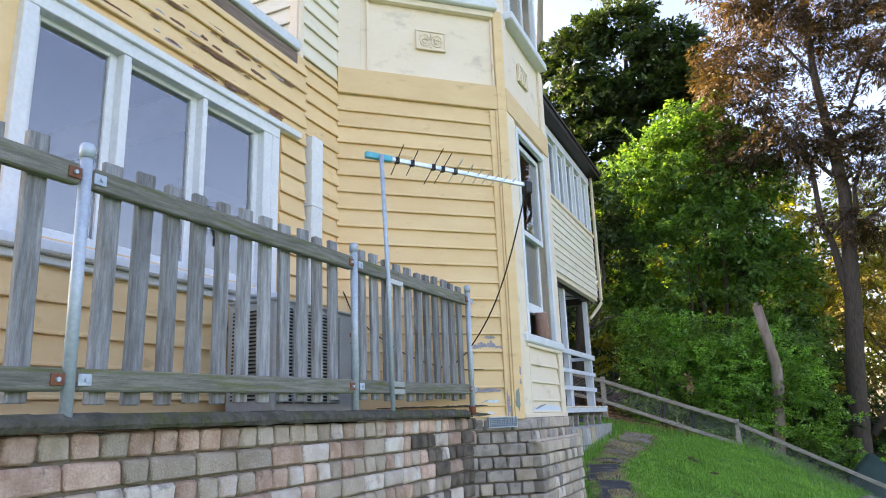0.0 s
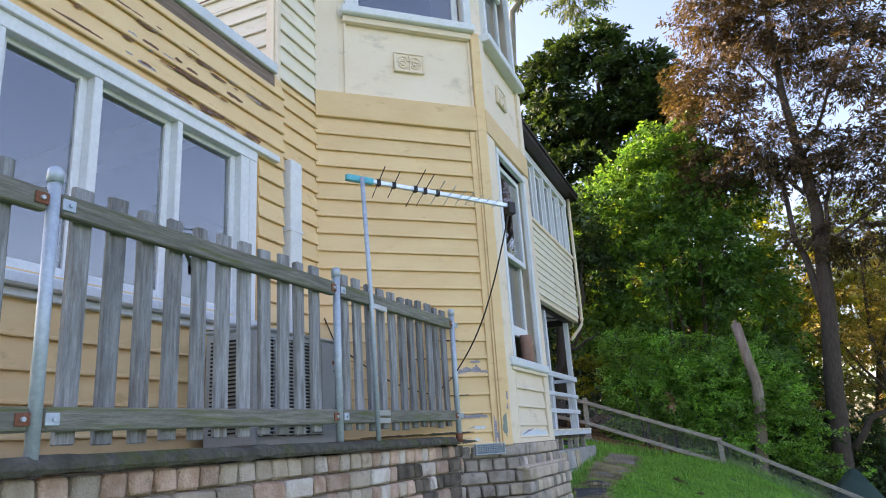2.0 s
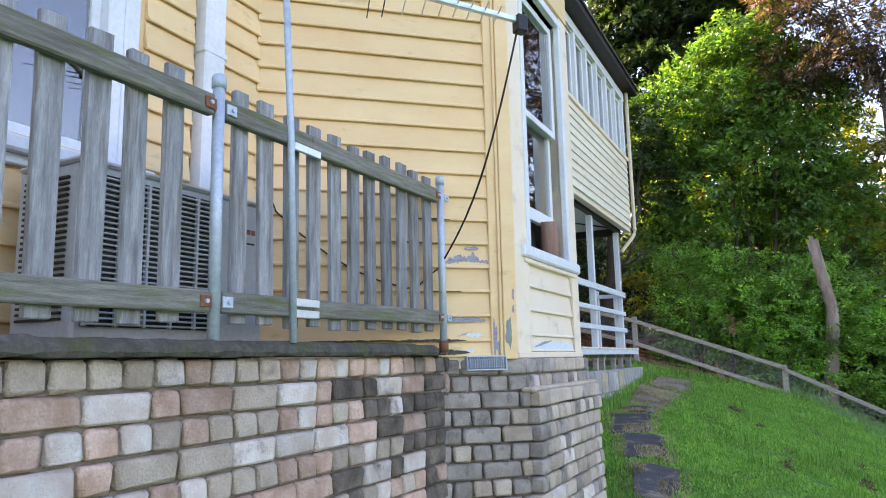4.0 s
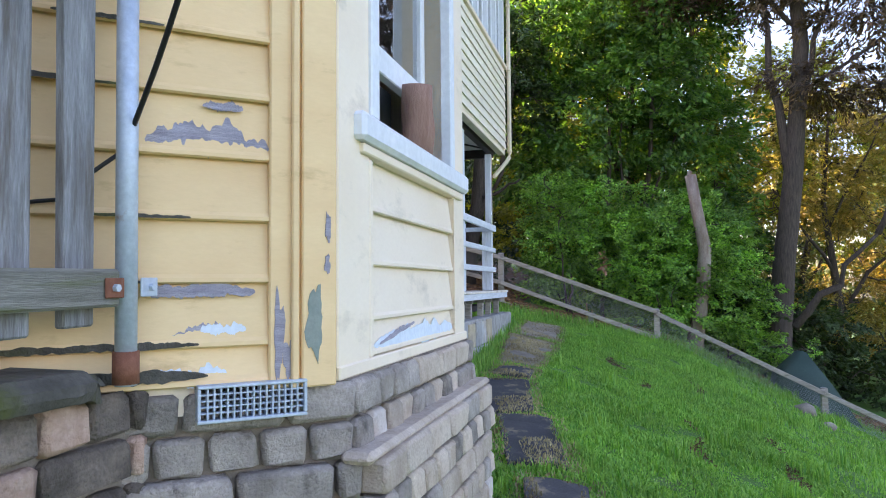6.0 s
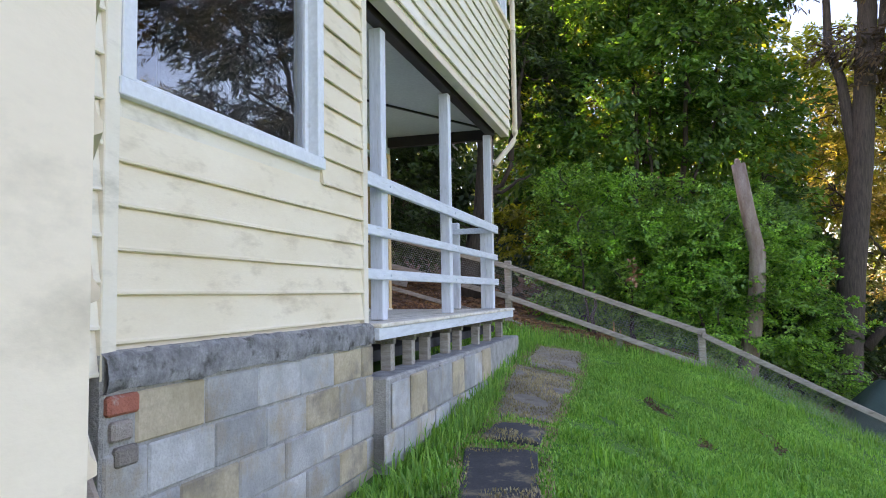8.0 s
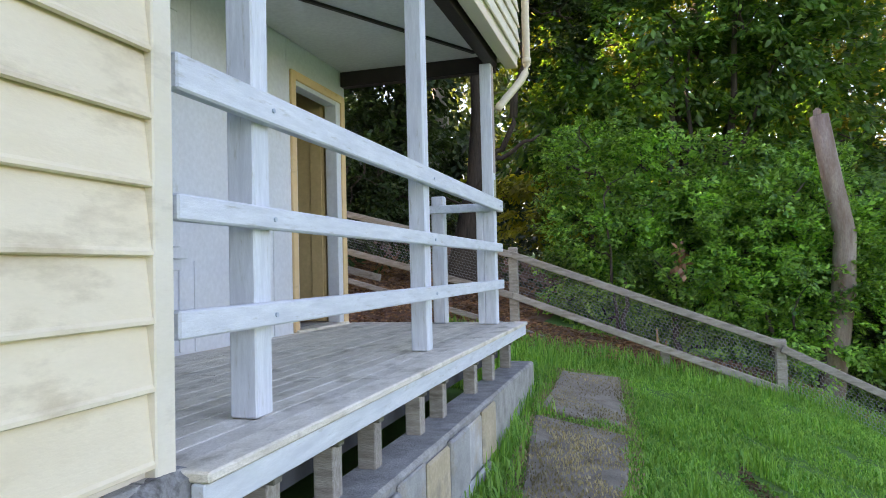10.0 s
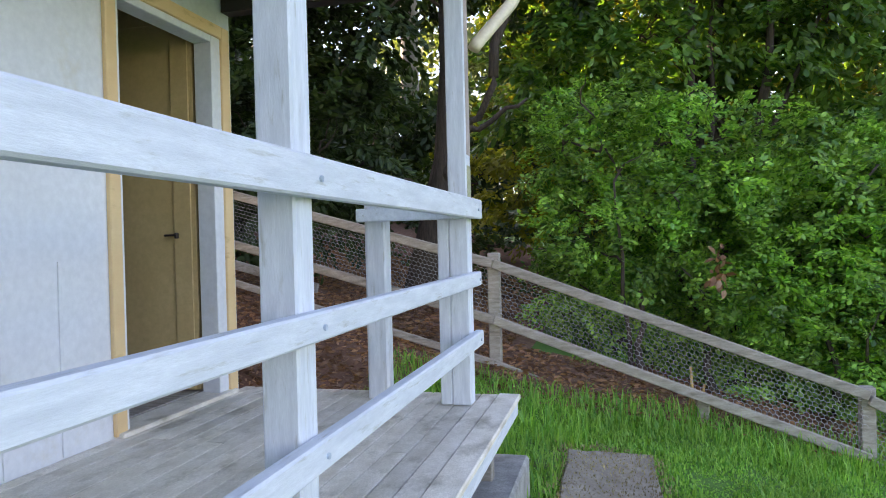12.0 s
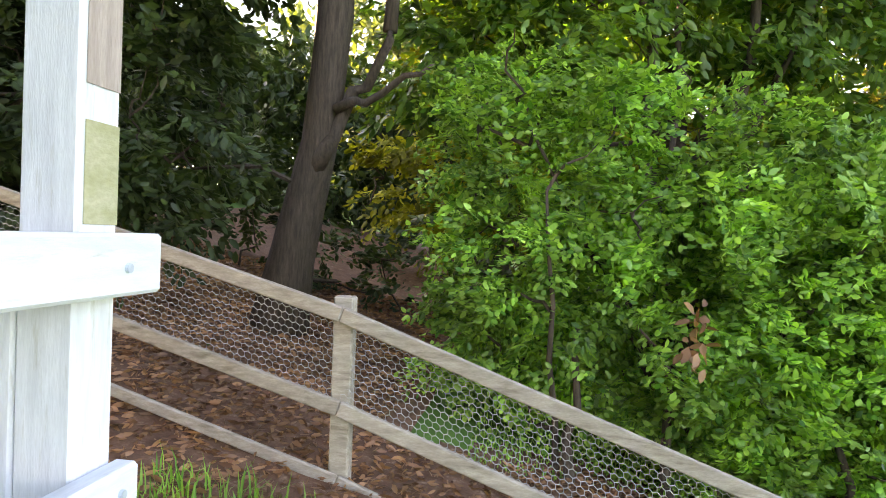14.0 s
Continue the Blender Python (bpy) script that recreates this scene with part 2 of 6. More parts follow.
MIDLEAF = leaf_material("mid_green_leaf", (0.042, 0.135, 0.03), (0.19, 0.34, 0.078), 0.45, 0.33)
DARKLEAF = leaf_material("dark_leaf", (0.026, 0.056, 0.02), (0.075, 0.125, 0.04), 0.28)
YELLOWLEAF = leaf_material("yellow_green_leaf", (0.16, 0.20, 0.025), (0.36, 0.36, 0.06), 0.5)
RUSTLEAF = leaf_material("rusty_needle", (0.07, 0.046, 0.024), (0.155, 0.10, 0.05), 0.3)
GUMLEAF = leaf_material("gum_leaf", (0.10, 0.14, 0.06), (0.17, 0.21, 0.09), 0.35)
OLIVELEAF = leaf_material("olive_needle", (0.17, 0.155, 0.045), (0.44, 0.35, 0.12), 0.5)
# Gold of the low sun on the leaves is put into their colour.
SUNGOLDLEAF = leaf_material("sun_gold_leaf", (0.24, 0.18, 0.05), (0.44, 0.33, 0.10), 0.45)
BROWNLEAF = leaf_material("dead_leaf", (0.15, 0.07, 0.042), (0.42, 0.23, 0.14), 0.25)
GRASSBLADE = leaf_material("grass_blade", (0.08, 0.28, 0.045), (0.30, 0.53, 0.12), 0.35, 0.5, 0.14)
EARTH = leaf_material("dry_thatch", (0.10, 0.06, 0.035), (0.24, 0.15, 0.09), 0.1, 0.8, 0.2)
STRAW = leaf_material("dry_straw", (0.30, 0.24, 0.14), (0.45, 0.38, 0.24), 0.2)


# ---- building helpers ----
MESHES = {}


def mesh_of(bm, mat, smooth=False):
    me = bpy.data.meshes.new("mesh")
    bm.normal_update()
    bm.to_mesh(me)
    bm.free()
    me.materials.append(mat)
    if smooth:
        for f in me.polygons:
            f.use_smooth = True
    return me


def raw_mesh(verts, faces, mat):
    me = bpy.data.meshes.new("mesh")
    me.from_pydata([tuple(v) for v in verts], [], [tuple(f) for f in faces])
    me.materials.append(mat)
    me.update()
    return me


def part(name, bm, mat, parent=None, label="", smooth=False):
    ob = new(name, mesh_of(bm, mat, smooth) if isinstance(bm, bmesh.types.BMesh) else bm)
    ob.parent = parent
    return tagged(ob, label)


def chamfer_box(bm, lo, hi, c):
    """A box with its edges cut by c, into bm."""
    lo, hi = Vector(lo), Vector(hi)
    c = min(c, 0.45 * min(hi - lo))
    vs = {}
    for i in range(8):
        corner = [(lo, hi)[i >> k & 1][k] for k in range(3)]
        inward = [(c, -c)[i >> k & 1] for k in range(3)]
        for ax in range(3):
            p = [corner[k] + (0 if k == ax else inward[k]) for k in range(3)]
            vs[i, ax] = bm.verts.new(p)
    for ax in range(3):
        a, b = (ax + 1) % 3, (ax + 2) % 3
        for side in (0, 1):
            loop = [side << ax | (x << a) | (y << b) for x, y in ((0, 0), (1, 0), (1, 1), (0, 1))]
            q = [vs[i, ax] for i in loop]
            bm.faces.new(q if side else q[::-1])
        for x in (0, 1):
            for y in (0, 1):
                i0, i1 = (x << a) | (y << b), (x << a) | (y << b) | 1 << ax
                q = [vs[i0, a], vs[i1, a], vs[i1, b], vs[i0, b]]
                bm.faces.new(q if x != y else q[::-1])
    for i in range(8):
        t = [vs[i, 0], vs[i, 1], vs[i, 2]]
        bm.faces.new(t if bin(i).count("1") % 2 else t[::-1])


def box_mesh(size, mat, c=0.004):
    """A shared box mesh of this size, standing from the origin along +x, +y, +z."""
    key = ("box", *[round(s, 3) for s in size], mat.name, c)
    if key not in MESHES:
        bm = bmesh.new()
        chamfer_box(bm, (0, 0, 0), size, c)
        MESHES[key] = mesh_of(bm, mat)
    return MESHES[key]


def piece(name, lo, hi, mat, parent=None, c=0.004, label="", turn=0.0):
    """A chamfered box between two corners as an object of its own."""
    ob = new(name, box_mesh([b - a for a, b in zip(lo, hi)], mat, c))
    ob.parent = parent
    ob.matrix_basis = Matrix.Translation(lo) @ Matrix.Rotation(turn, 4, "Z")
    return tagged(ob, label)


def beam(name, p, q, w, h, mat, parent=None, c=0.005, label="", roll=0.0):
    """A squared bar from p to q, w across and h high."""
    p, q = Vector(p), Vector(q)
    d = q - p
    bm = bmesh.new()
    chamfer_box(bm, (-w / 2, -h / 2, 0), (w / 2, h / 2, d.length), c)
    side = d.cross(Vector((0, 0, 1)))
    side = side.normalized() if side.length > 1e-5 else Vector((1, 0, 0))
    up = d.normalized().cross(side) * -1
    rot = Matrix((side, -up, d.normalized())).transposed().to_4x4()
    if rot.determinant() < 0:
        rot = Matrix((side, up, d.normalized())).transposed().to_4x4()
    ob = part(name, bm, mat, parent, label)
    ob.matrix_basis = Matrix.Translation(p) @ rot @ Matrix.Rotation(roll, 4, "Z")
    return ob


def tube_into(bm, points, radii, sides=8, caps=True):
    rings = []
    for i, p in enumerate(points):
        p = Vector(p)
        d = (Vector(points[min(i + 1, len(points) - 1)]) - Vector(points[max(i - 1, 0)])).normalized()
        s = d.cross(Vector((0.31, 0.17, 0.93)))
        s = s.normalized() if s.length > 1e-4 else Vector((1, 0, 0))
        u = s.cross(d)
        r = float(radii[i] if hasattr(radii, "__len__") else radii)
        rings.append([bm.verts.new(p + r * (math.cos(k) * s + math.sin(k) * u)) for k in np.linspace(0, 2 * math.pi, sides, endpoint=False).tolist()])
    for a, b in zip(rings, rings[1:]):
        for k in range(sides):
            bm.faces.new((a[k], b[k], b[(k + 1) % sides], a[(k + 1) % sides]))
    if caps:
        bm.faces.new(rings[0])
        bm.faces.new(rings[-1][::-1])


def tube(name, points, radii, mat, parent=None, sides=8, label=""):
    bm = bmesh.new()
    tube_into(bm, points, radii, sides)
    bmesh.ops.recalc_face_normals(bm, faces=bm.faces[:])
    return part(name, bm, mat, parent, label, True)


def empty(name, m=None, **tags):
    ob = new(name)
    ob.empty_display_size = 0.1
    if m is not None:
        ob.matrix_basis = m
    return tagged(ob, **tags)


def wall_frame(a, b):
    """Pose of a wall from a to b in plan: x along it, y into it, z up; its outer face looks to the right of the way from a to b."""
    u = (Vector((*b, 0)) - Vector((*a, 0))).normalized()
    m = Matrix(((u.x, -u.y, 0, a[0]), (u.y, u.x, 0, a[1]), (0, 0, 1, 0), (0, 0, 0, 1)))
    return m, (Vector(b) - Vector(a)).length


def wall(name, a, b, z0, z1, openings=(), thick=0.12, mat=None, label="", depth=0.0):
    """A wall with openings (u0, u1, z0, z1) cut right through it, as boxes butted into one mesh."""
    m, length = wall_frame(a, b)
    us = sorted({0, length, *[o[0] for o in openings], *[o[1] for o in openings]})
    bm = bmesh.new()
    for u0, u1 in zip(us, us[1:]):
        holes = sorted([(o[2], o[3]) for o in openings if o[0] < u1 - 1e-4 and o[1] > u0 + 1e-4])
        z = z0
        for h0, h1 in holes + [(z1, z1)]:
            if h0 > z + 1e-4:
                chamfer_box(bm, (u0, depth, z), (u1, depth + thick, h0), 0.0004)
            z = h1
    ob = new(name, mesh_of(bm, mat))
    ob.matrix_basis = m
    return tagged(ob, label, "wall", kind="structure")


def board_mesh(length, h, mat, t=0.028):
    """A weatherboard: thin at the top, a rounded proud lip at the foot."""
    key = ("board", round(length, 3), round(h, 3), mat.name)
    if key not in MESHES:
        bm = bmesh.new()
        prof = [(0, 0.016), (-t * 0.75, 0.001), (-t, 0.005), (-t, 0.014), (-t * 0.86, 0.022), (-0.006, h + 0.012), (0, h + 0.012)]
        n = max(2, int(length / 0.5) + 1)
        rows = []
        for i in range(n):
            w = (random.random() - 0.5) * 0.0035
            rows.append([bm.verts.new((length * i / (n - 1), y - (0.002 if k in (2, 3) else 0) * random.random(), z + w)) for k, (y, z) in enumerate(prof)])
        for r, s in zip(rows, rows[1:]):
            for k in range(len(prof)):
                bm.faces.new((r[k], r[(k + 1) % len(prof)], s[(k + 1) % len(prof)], s[k]))
        bm.faces.new(rows[0][::-1])
        bm.faces.new(rows[-1])
        bmesh.ops.recalc_face_normals(bm, faces=bm.faces[:])
        MESHES[key] = mesh_of(bm, mat)
    return MESHES[key]


def clad(w, length, z0, z1, pitch, mat, openings=(), name="weatherboard", u_start=0.0):
    """Courses of boards over a wall, cut at the openings."""
    z = z0
    while z < z1 - 0.03:
        h = min(pitch, z1 - z - 0.012)
        spans = [(u_start, length)]
        for o in openings:
            if o[2] < z + h - 0.01 and o[3] > z + 0.01:
                cut = []
                for s in spans:
                    if o[1] <= s[0] or o[0] >= s[1]:
                        cut.append(s)
                    else:
                        cut += [q for q in ((s[0], o[0]), (o[1], s[1])) if q[1] - q[0] > 0.02]
                spans = cut
        for s0, s1 in spans:
            ob = new(name, board_mesh(s1 - s0, h, mat))
            ob.parent = w
            ob.matrix_basis = Matrix.Translation((s0, 0, z + random.uniform(-0.002, 0.002)))
        z += pitch


def patch(w, u, z, length, h, mat, seed, y=-0.022, name="bare_patch", rise=0.0):
    """A worn patch where the paint is gone, lying on a board, ragged in outline."""
    r = random.Random(seed)
    bm = bmesh.new()
    n = 64
    top, low = [], []
    for i in range(n):
        f = i / (n - 1)
        e = math.sin(math.pi * f) ** 0.45
        up = h * e * (0.45 + 0.4 * noise.noise(Vector((f * 4, seed * 3.1, 0))) + 0.35 * noise.noise(Vector((f * 13, seed, 5))) + 0.14 * noise.noise(Vector((f * 37, seed, 8)))) + 0.002
        dn = h * e * (0.25 + 0.25 * noise.noise(Vector((f * 5, seed * 1.7, 9))) + 0.22 * noise.noise(Vector((f * 29, seed, 3)))) + 0.001
        x = u + f * length
        top.append((x, max(up, 0.002) + rise * f))
        low.append((x, -max(dn, 0.001) + rise * f))
    mid = z
    outline = [(x, mid + v) for x, v in low] + [(x, mid + v) for x, v in top[::-1]]
    vs = [bm.verts.new((x, y + 0.105 * max(v - z, 0) - 0.0015, v)) for x, v in outline]
    m2 = len(vs)
    for i in range(n - 1):
        bm.faces.new((vs[i], vs[i + 1], vs[m2 - 2 - i], vs[m2 - 1 - i]))
    back = bmesh.ops.extrude_face_region(bm, geom=bm.faces[:])
    bmesh.ops.translate(bm, vec=(0, 0.0012, 0), verts=[g for g in back["geom"] if isinstance(g, bmesh.types.BMVert)])
    bmesh.ops.recalc_face_normals(bm, faces=bm.faces[:])
    return part(name, bm, mat, w)


def worn_spot(w, u, z, ru, rz, mat, seed, y=-0.0465):
    """A small ragged spot of bare undercoat on a flat board."""
    bm = bmesh.new()
    ring = []
    for i in range(30):
        a = 2 * math.pi * i / 30
        k = 0.8 + 0.45 * noise.noise(Vector((math.cos(a) * 1.6 + seed, math.sin(a) * 1.6, seed))) + 0.2 * noise.noise(Vector((math.cos(a) * 5, math.sin(a) * 5, seed)))
        ring.append((u + ru * k * math.cos(a), z + rz * k * math.sin(a)))
    top = [bm.verts.new((x, y - 0.001, v)) for x, v in ring]
    low = [bm.verts.new((x, y + 0.001, v)) for x, v in ring]
    bm.faces.new(top)
    for i in range(30):
        bm.faces.new((top[i], low[i], low[(i + 1) % 30], top[(i + 1) % 30]))
    bmesh.ops.recalc_face_normals(bm, faces=bm.faces[:])
    return part("bare_patch", bm, mat, w)


# ---- ground ----
def ground_z(x, y):
    """Height of the ground: a bench along the house that climbs gently, falling away to the east, rising to the west beyond the house."""
    x, y = np.asarray(x, float), np.asarray(y, float)
    base = 0.30 + 0.0775 * np.clip(y, -40, 18) + 0.16 * np.clip((y - 15.2) / 2.2, 0, 1)
    edge = -1.15 - 2.0 * np.clip((y - 8.0) / 9.4, 0, 1)
    right = np.maximum(x - edge, 0)
    fall = 0.24 * np.minimum(right, 3.0) + 0.46 * np.clip(right - 3.0, 0, 4.0) + 0.16 * np.clip(right - 7.0, 0, 30) + 0.04 * np.clip(right - 37.0, 0, 400)
    rise = 0.22 * np.clip(edge - x, 0, 12) * np.clip((y - 15.0) / 2.0, 0, 1)
    far = 0.05 * np.clip(y - 19.0, 0, 10)
    bumps = 0.03 * np.sin(x * 1.9 + 0.6 * y) * np.sin(y * 1.3 - 0.4 * x) * np.clip(right / 1.2, 0, 1)
    return base - fall + rise + far + bumps


def grid_sheet(name, xs, ys, lift, mat, keep=None):
    gx, gy = np.meshgrid(xs, ys, indexing="ij")
    gz = ground_z(gx, gy) + lift(gx, gy)
    v = np.stack([gx, gy, gz], -1).reshape(-1, 3)
    n = len(ys)
    f = [(i * n + j, (i + 1) * n + j, (i + 1) * n + j + 1, i * n + j + 1) for i in range(len(xs) - 1) for j in range(n - 1) if keep is None or keep(xs[i], ys[j])]
    ob = new(name, raw_mesh(v, f, mat))
    for p in ob.data.polygons:
        p.use_smooth = True
    return ob


xs = np.concatenate([[-400, -150, -60, -30, -18, -12], np.arange(-9, 9, 0.3), [10, 12, 15, 20, 28, 40, 70, 150, 400]])
ys = np.concatenate([[-400, -100, -30, -12, -6], np.arange(-3, 24, 0.3), [25, 27, 30, 35, 42, 55, 80, 150, 400]])
ground = grid_sheet("ground", xs, ys, lambda x, y: 0.0, LAWN)
tagged(ground, "green lawn on a slope falling away from the house", "ground", kind="structure")


def litter_edge(x):
    return 16.5 + 0.28 * np.clip(x + 3.6, 0, 9) + 0.12 * np.sin(3 * x)


litter = grid_sheet("leaf_litter", np.arange(-9, 9.1, 0.2), np.arange(15.4, 34, 0.2),
                    lambda x, y: 0.012 + 0.018 * np.sin(7 * x + 3 * y) * np.sin(5 * y - 4 * x) * 0.6, LITTER,
                    lambda x, y: y > (litter_edge(x) if x > -3.9 else 15.5) and (x < -3.2 or y < litter_edge(x) + 1.5 + 0.4 * math.sin(2.1 * x)))
tagged(litter, "reddish brown leaf litter and bark on the bank under the trees", "leaf litter", kind="stuff")

# ---- paving slabs ----
SLABS = [((-1.17, 7.15), (-0.86, 7.18), (-0.98, 8.25), (-1.38, 8.2)), ((-1.53, 8.48), (-1.10, 8.54), (-1.36, 9.70), (-1.84, 9.68)),
         ((-1.97, 9.74), (-1.53, 9.80), (-1.75, 11.07), (-2.27, 11.04)), ((-2.22, 11.30), (-1.78, 11.32), (-1.78, 11.75), (-2.18, 11.74)),
         ((-2.25, 11.92), (-1.80, 12.02), (-1.80, 14.48), (-2.50, 14.30)), ((-2.50, 14.58), (-1.82, 14.66), (-1.92, 16.25), (-2.47, 15.95))]
for q in SLABS:
    bm = bmesh.new()
    cx, cy = sum(p[0] for p in q) / 4, sum(p[1] for p in q) / 4
    outline = []
    for (x0, y0), (x1, y1) in zip(q, q[1:] + q[:1]):
        for k in range(6):
            f = k / 6
            outline.append((x0 + (x1 - x0) * f + 0.02 * noise.noise(Vector((x0 + f * 3, y0, k))), y0 + (y1 - y0) * f + 0.02 * noise.noise(Vector((x0, y0 + f * 3, k + 7)))))
    top = [bm.verts.new((x - cx, y - cy, float(ground_z(x, y) - ground_z(cx, cy)) + 0.03)) for x, y in outline]
    inner = [bm.verts.new(((x - cx) * 0.96, (y - cy) * 0.98, float(ground_z(x, y) - ground_z(cx, cy)) + 0.042)) for x, y in outline]
    low = [bm.verts.new((x - cx, y - cy, float(ground_z(x, y) - ground_z(cx, cy)) - 0.04)) for x, y in outline]
    k = len(top)
    for i in range(k):
        j = (i + 1) % k
        bm.faces.new((low[i], low[j], top[j], top[i]))
        bm.faces.new((top[i], top[j], inner[j], inner[i]))
    bm.faces.new(inner)
    bmesh.ops.triangulate(bm, faces=[f for f in bm.faces if len(f.verts) > 4])
    ob = new("paving_slab", mesh_of(bm, SLABTAN if cy > 12 else SLAB))
    ob.location = (cx, cy, float(ground_z(cx, cy)))
    tagged(ob, "dark weathered paving slab with dry grass, sunk in the lawn", "paving slab", "slabs of the garden path")

# ---- house walls ----
A1, B1 = (-2.53, 4.38), (-1.42, 5.395)       # angled bay wall
A2, B2 = (-1.42, 5.395), (-1.42, 6.71)       # bay wall with the propped sash
A3, B3 = (-1.42, 6.71), (-2.78, 7.98)       # angled return of the bay
BAYTOP = 8.2
L1 = (Vector(B1) - Vector(A1)).length
# wing with the triple window
wing_open = [(0.29, 1.97, 2.83, 3.90)]
w = wall("wall_wing_east", (-2.47, 1.47), (-2.47, 3.85), 1.9, 4.66, wing_open, 0.12, YELLOW, "yellow weatherboard wall with flaking paint")
clad(w, 2.38, 1.97, 4.60, 0.141, YELLOW, [(0.10, 2.10, 2.70, 4.00)])
flake = random.Random(8)
for s in range(46):
    patch(w, min(max(flake.gauss(1.45, 0.36), 0.15), 2.1), 4.045 + 0.141 * flake.randrange(0, 3) + flake.uniform(0.0, 0.09), flake.uniform(0.03, 0.15), flake.uniform(0.008, 0.03), PEELBROWN if s % 4 else PEELGREY, 60 + s)
for u, z, ln, h, s in ((1.05, 4.26, 0.12, 0.03, 1), (1.32, 4.22, 0.26, 0.08, 2), (1.52, 4.08, 0.22, 0.07, 3), (0.75, 4.40, 0.3, 0.015, 4), (1.95, 4.06, 0.16, 0.04, 5), (1.75, 4.27, 0.16, 0.04, 6), (0.15, 4.46, 0.16, 0.05, 7), (0.1, 4.27, 0.2, 0.04, 8), (2.05, 2.52, 0.3, 0.07, 9), (0.5, 4.12, 0.3, 0.015, 10)):
    patch(w, u, z, ln, h, PEELBROWN, s)
piece("corner_board", (-0.03, -0.035, 1.95), (0.06, 0.0, 4.66), CREAM, w)
ws = wall("wall_wing_south", (-8.0, 1.47), (-2.47, 1.47), 1.9, 4.66, (), 0.12, PALE, "cream weatherboard wall with worn paint")
clad(ws, 5.46, 1.97, 4.60, 0.141, PALE)
piece("corner_board", (5.455, -0.031, 1.95), (5.53, 0.0, 4.66), CREAM, ws)
# two-storey body
wm = wall("wall_house_south", (-8.0, 3.85), (-2.53, 3.85), 4.4, 8.6, (), 0.12, PALE, "cream weatherboard upper wall with cracked boards")
clad(wm, 5.40, 4.72, 8.6, 0.141, PALE)
piece("corner_board", (5.40, -0.031, 4.40), (5.47, 0.0, 8.6), CREAM, wm)
for i, (u, z, ln) in enumerate(((4.2, 5.45, 0.9), (4.3, 5.60, 0.8), (4.0, 5.31, 1.0), (4.5, 5.17, 0.6), (3.6, 5.88, 0.7))):
    patch(wm, u, z, ln, 0.02, PEELBROWN, 30 + i)
we = wall("wall_house_east", (-2.53, 3.97), (-2.53, 4.38), 1.9, 8.6, (), 0.12, YELLOW, "narrow strip of weatherboard wall beside the bay")
clad(we, 0.41, 1.97, 4.72, 0.141, YELLOW, u_start=-0.12)
clad(we, 0.41, 4.72, 8.6, 0.141, PALE, u_start=-0.12)
piece("corner_board", (-0.14, -0.03, 1.95), (-0.095, 0.0, 8.6), CREAM, we)
# bay, lower boards and upper rendered panels
up1 = (0.33, 1.38, 5.73, 8.0)
w1 = wall("wall_bay_south_east", A1, B1, 1.9, BAYTOP, [up1], 0.12, CREAM, "angled bay wall, yellow weatherboards below a cream rendered panel")
clad(w1, L1 - 0.15, 1.965, 2.063, 0.09, YELLOW)
clad(w1, L1 - 0.15, 2.051, 4.62, 0.1425, YELLOW)
piece("belt_board", (0.0, -0.04, 4.63), (L1 - 0.075, 0.0, 4.86), YELLOW, w1)
piece("corner_board", (L1 - 0.15, -0.034, 1.95), (L1 - 0.075, 0.0, 4.62), YELLOW, w1)
piece("corner_board", (L1 - 0.075, -0.045, 1.95), (L1 + 0.01, 0.0, 5.62), YELLOW, w1)
piece("corner_bead", (L1 - 0.10, -0.048, 1.95), (L1 - 0.082, -0.03, 4.62), YELLOW, w1)
piece("panel_mould", (0.25, -0.022, 4.86), (0.275, 0.0, 5.56), CREAM, w1)
piece("panel_mould", (L1 - 0.10, -0.022, 4.86), (L1 - 0.078, 0.0, 5.54), CREAM, w1)
piece("panel_mould", (0.0, -0.022, 4.86), (0.20, 0.0, BAYTOP), CREAM, w1)
for u, z, ln, h, mt, s in ((L1 + 0.04 - 0.46, 2.512, 0.27, 0.10, PEELGREY, 11), (L1 + 0.04 - 0.46, 2.175, 0.24, 0.04, PEELGREY, 12), (L1 + 0.04 - 0.40, 2.075, 0.13, 0.05, PEELGREY, 13), (L1 + 0.04 - 0.44, 1.985, 0.16, 0.05, PEELBLUE, 14), (L1 + 0.04 - 0.34, 2.60, 0.09, 0.03, PEELGREY, 15), (L1 + 0.04 - 0.34, 2.09, 0.1, 0.03, PEELBLUE, 16)):
    patch(w1, u, z, ln, h, mt, s)
for u, z, ln, h, s in ((0.35, 2.0, 0.55, 0.03, 47), (0.62, 1.99, 0.6, 0.035, 48), (0.05, 2.02, 0.5, 0.03, 49), (0.30, 2.06, 0.5, 0.014, 50), (0.75, 2.058, 0.42, 0.018, 41), (1.02, 2.060, 0.18, 0.012, 42), (0.80, 2.199, 0.30, 0.010, 43), (0.98, 2.342, 0.20, 0.008, 44), (0.72, 2.626, 0.34, 0.009, 45), (0.9, 2.769, 0.22, 0.008, 46)):
    patch(w1, min(u, L1 - 0.17 - ln), z, ln, h, MOSSCAP, s, -0.031)
worn_spot(w1, L1 - 0.045, 2.10, 0.026, 0.095, PEELGREEN, 21)
worn_spot(w1, L1 - 0.128, 2.08, 0.015, 0.12, PEELGREY, 22, -0.0355)
worn_spot(w1, L1 - 0.10, 2.02, 0.02, 0.06, PEELGREY, 26, -0.0355)
worn_spot(w1, L1 - 0.012, 2.33, 0.009, 0.045, PEELGREY, 23)
worn_spot(w1, L1 - 0.014, 2.24, 0.010, 0.03, PEELGREY, 27)
lo2 = (0.27, 1.08, 2.66, 4.52)
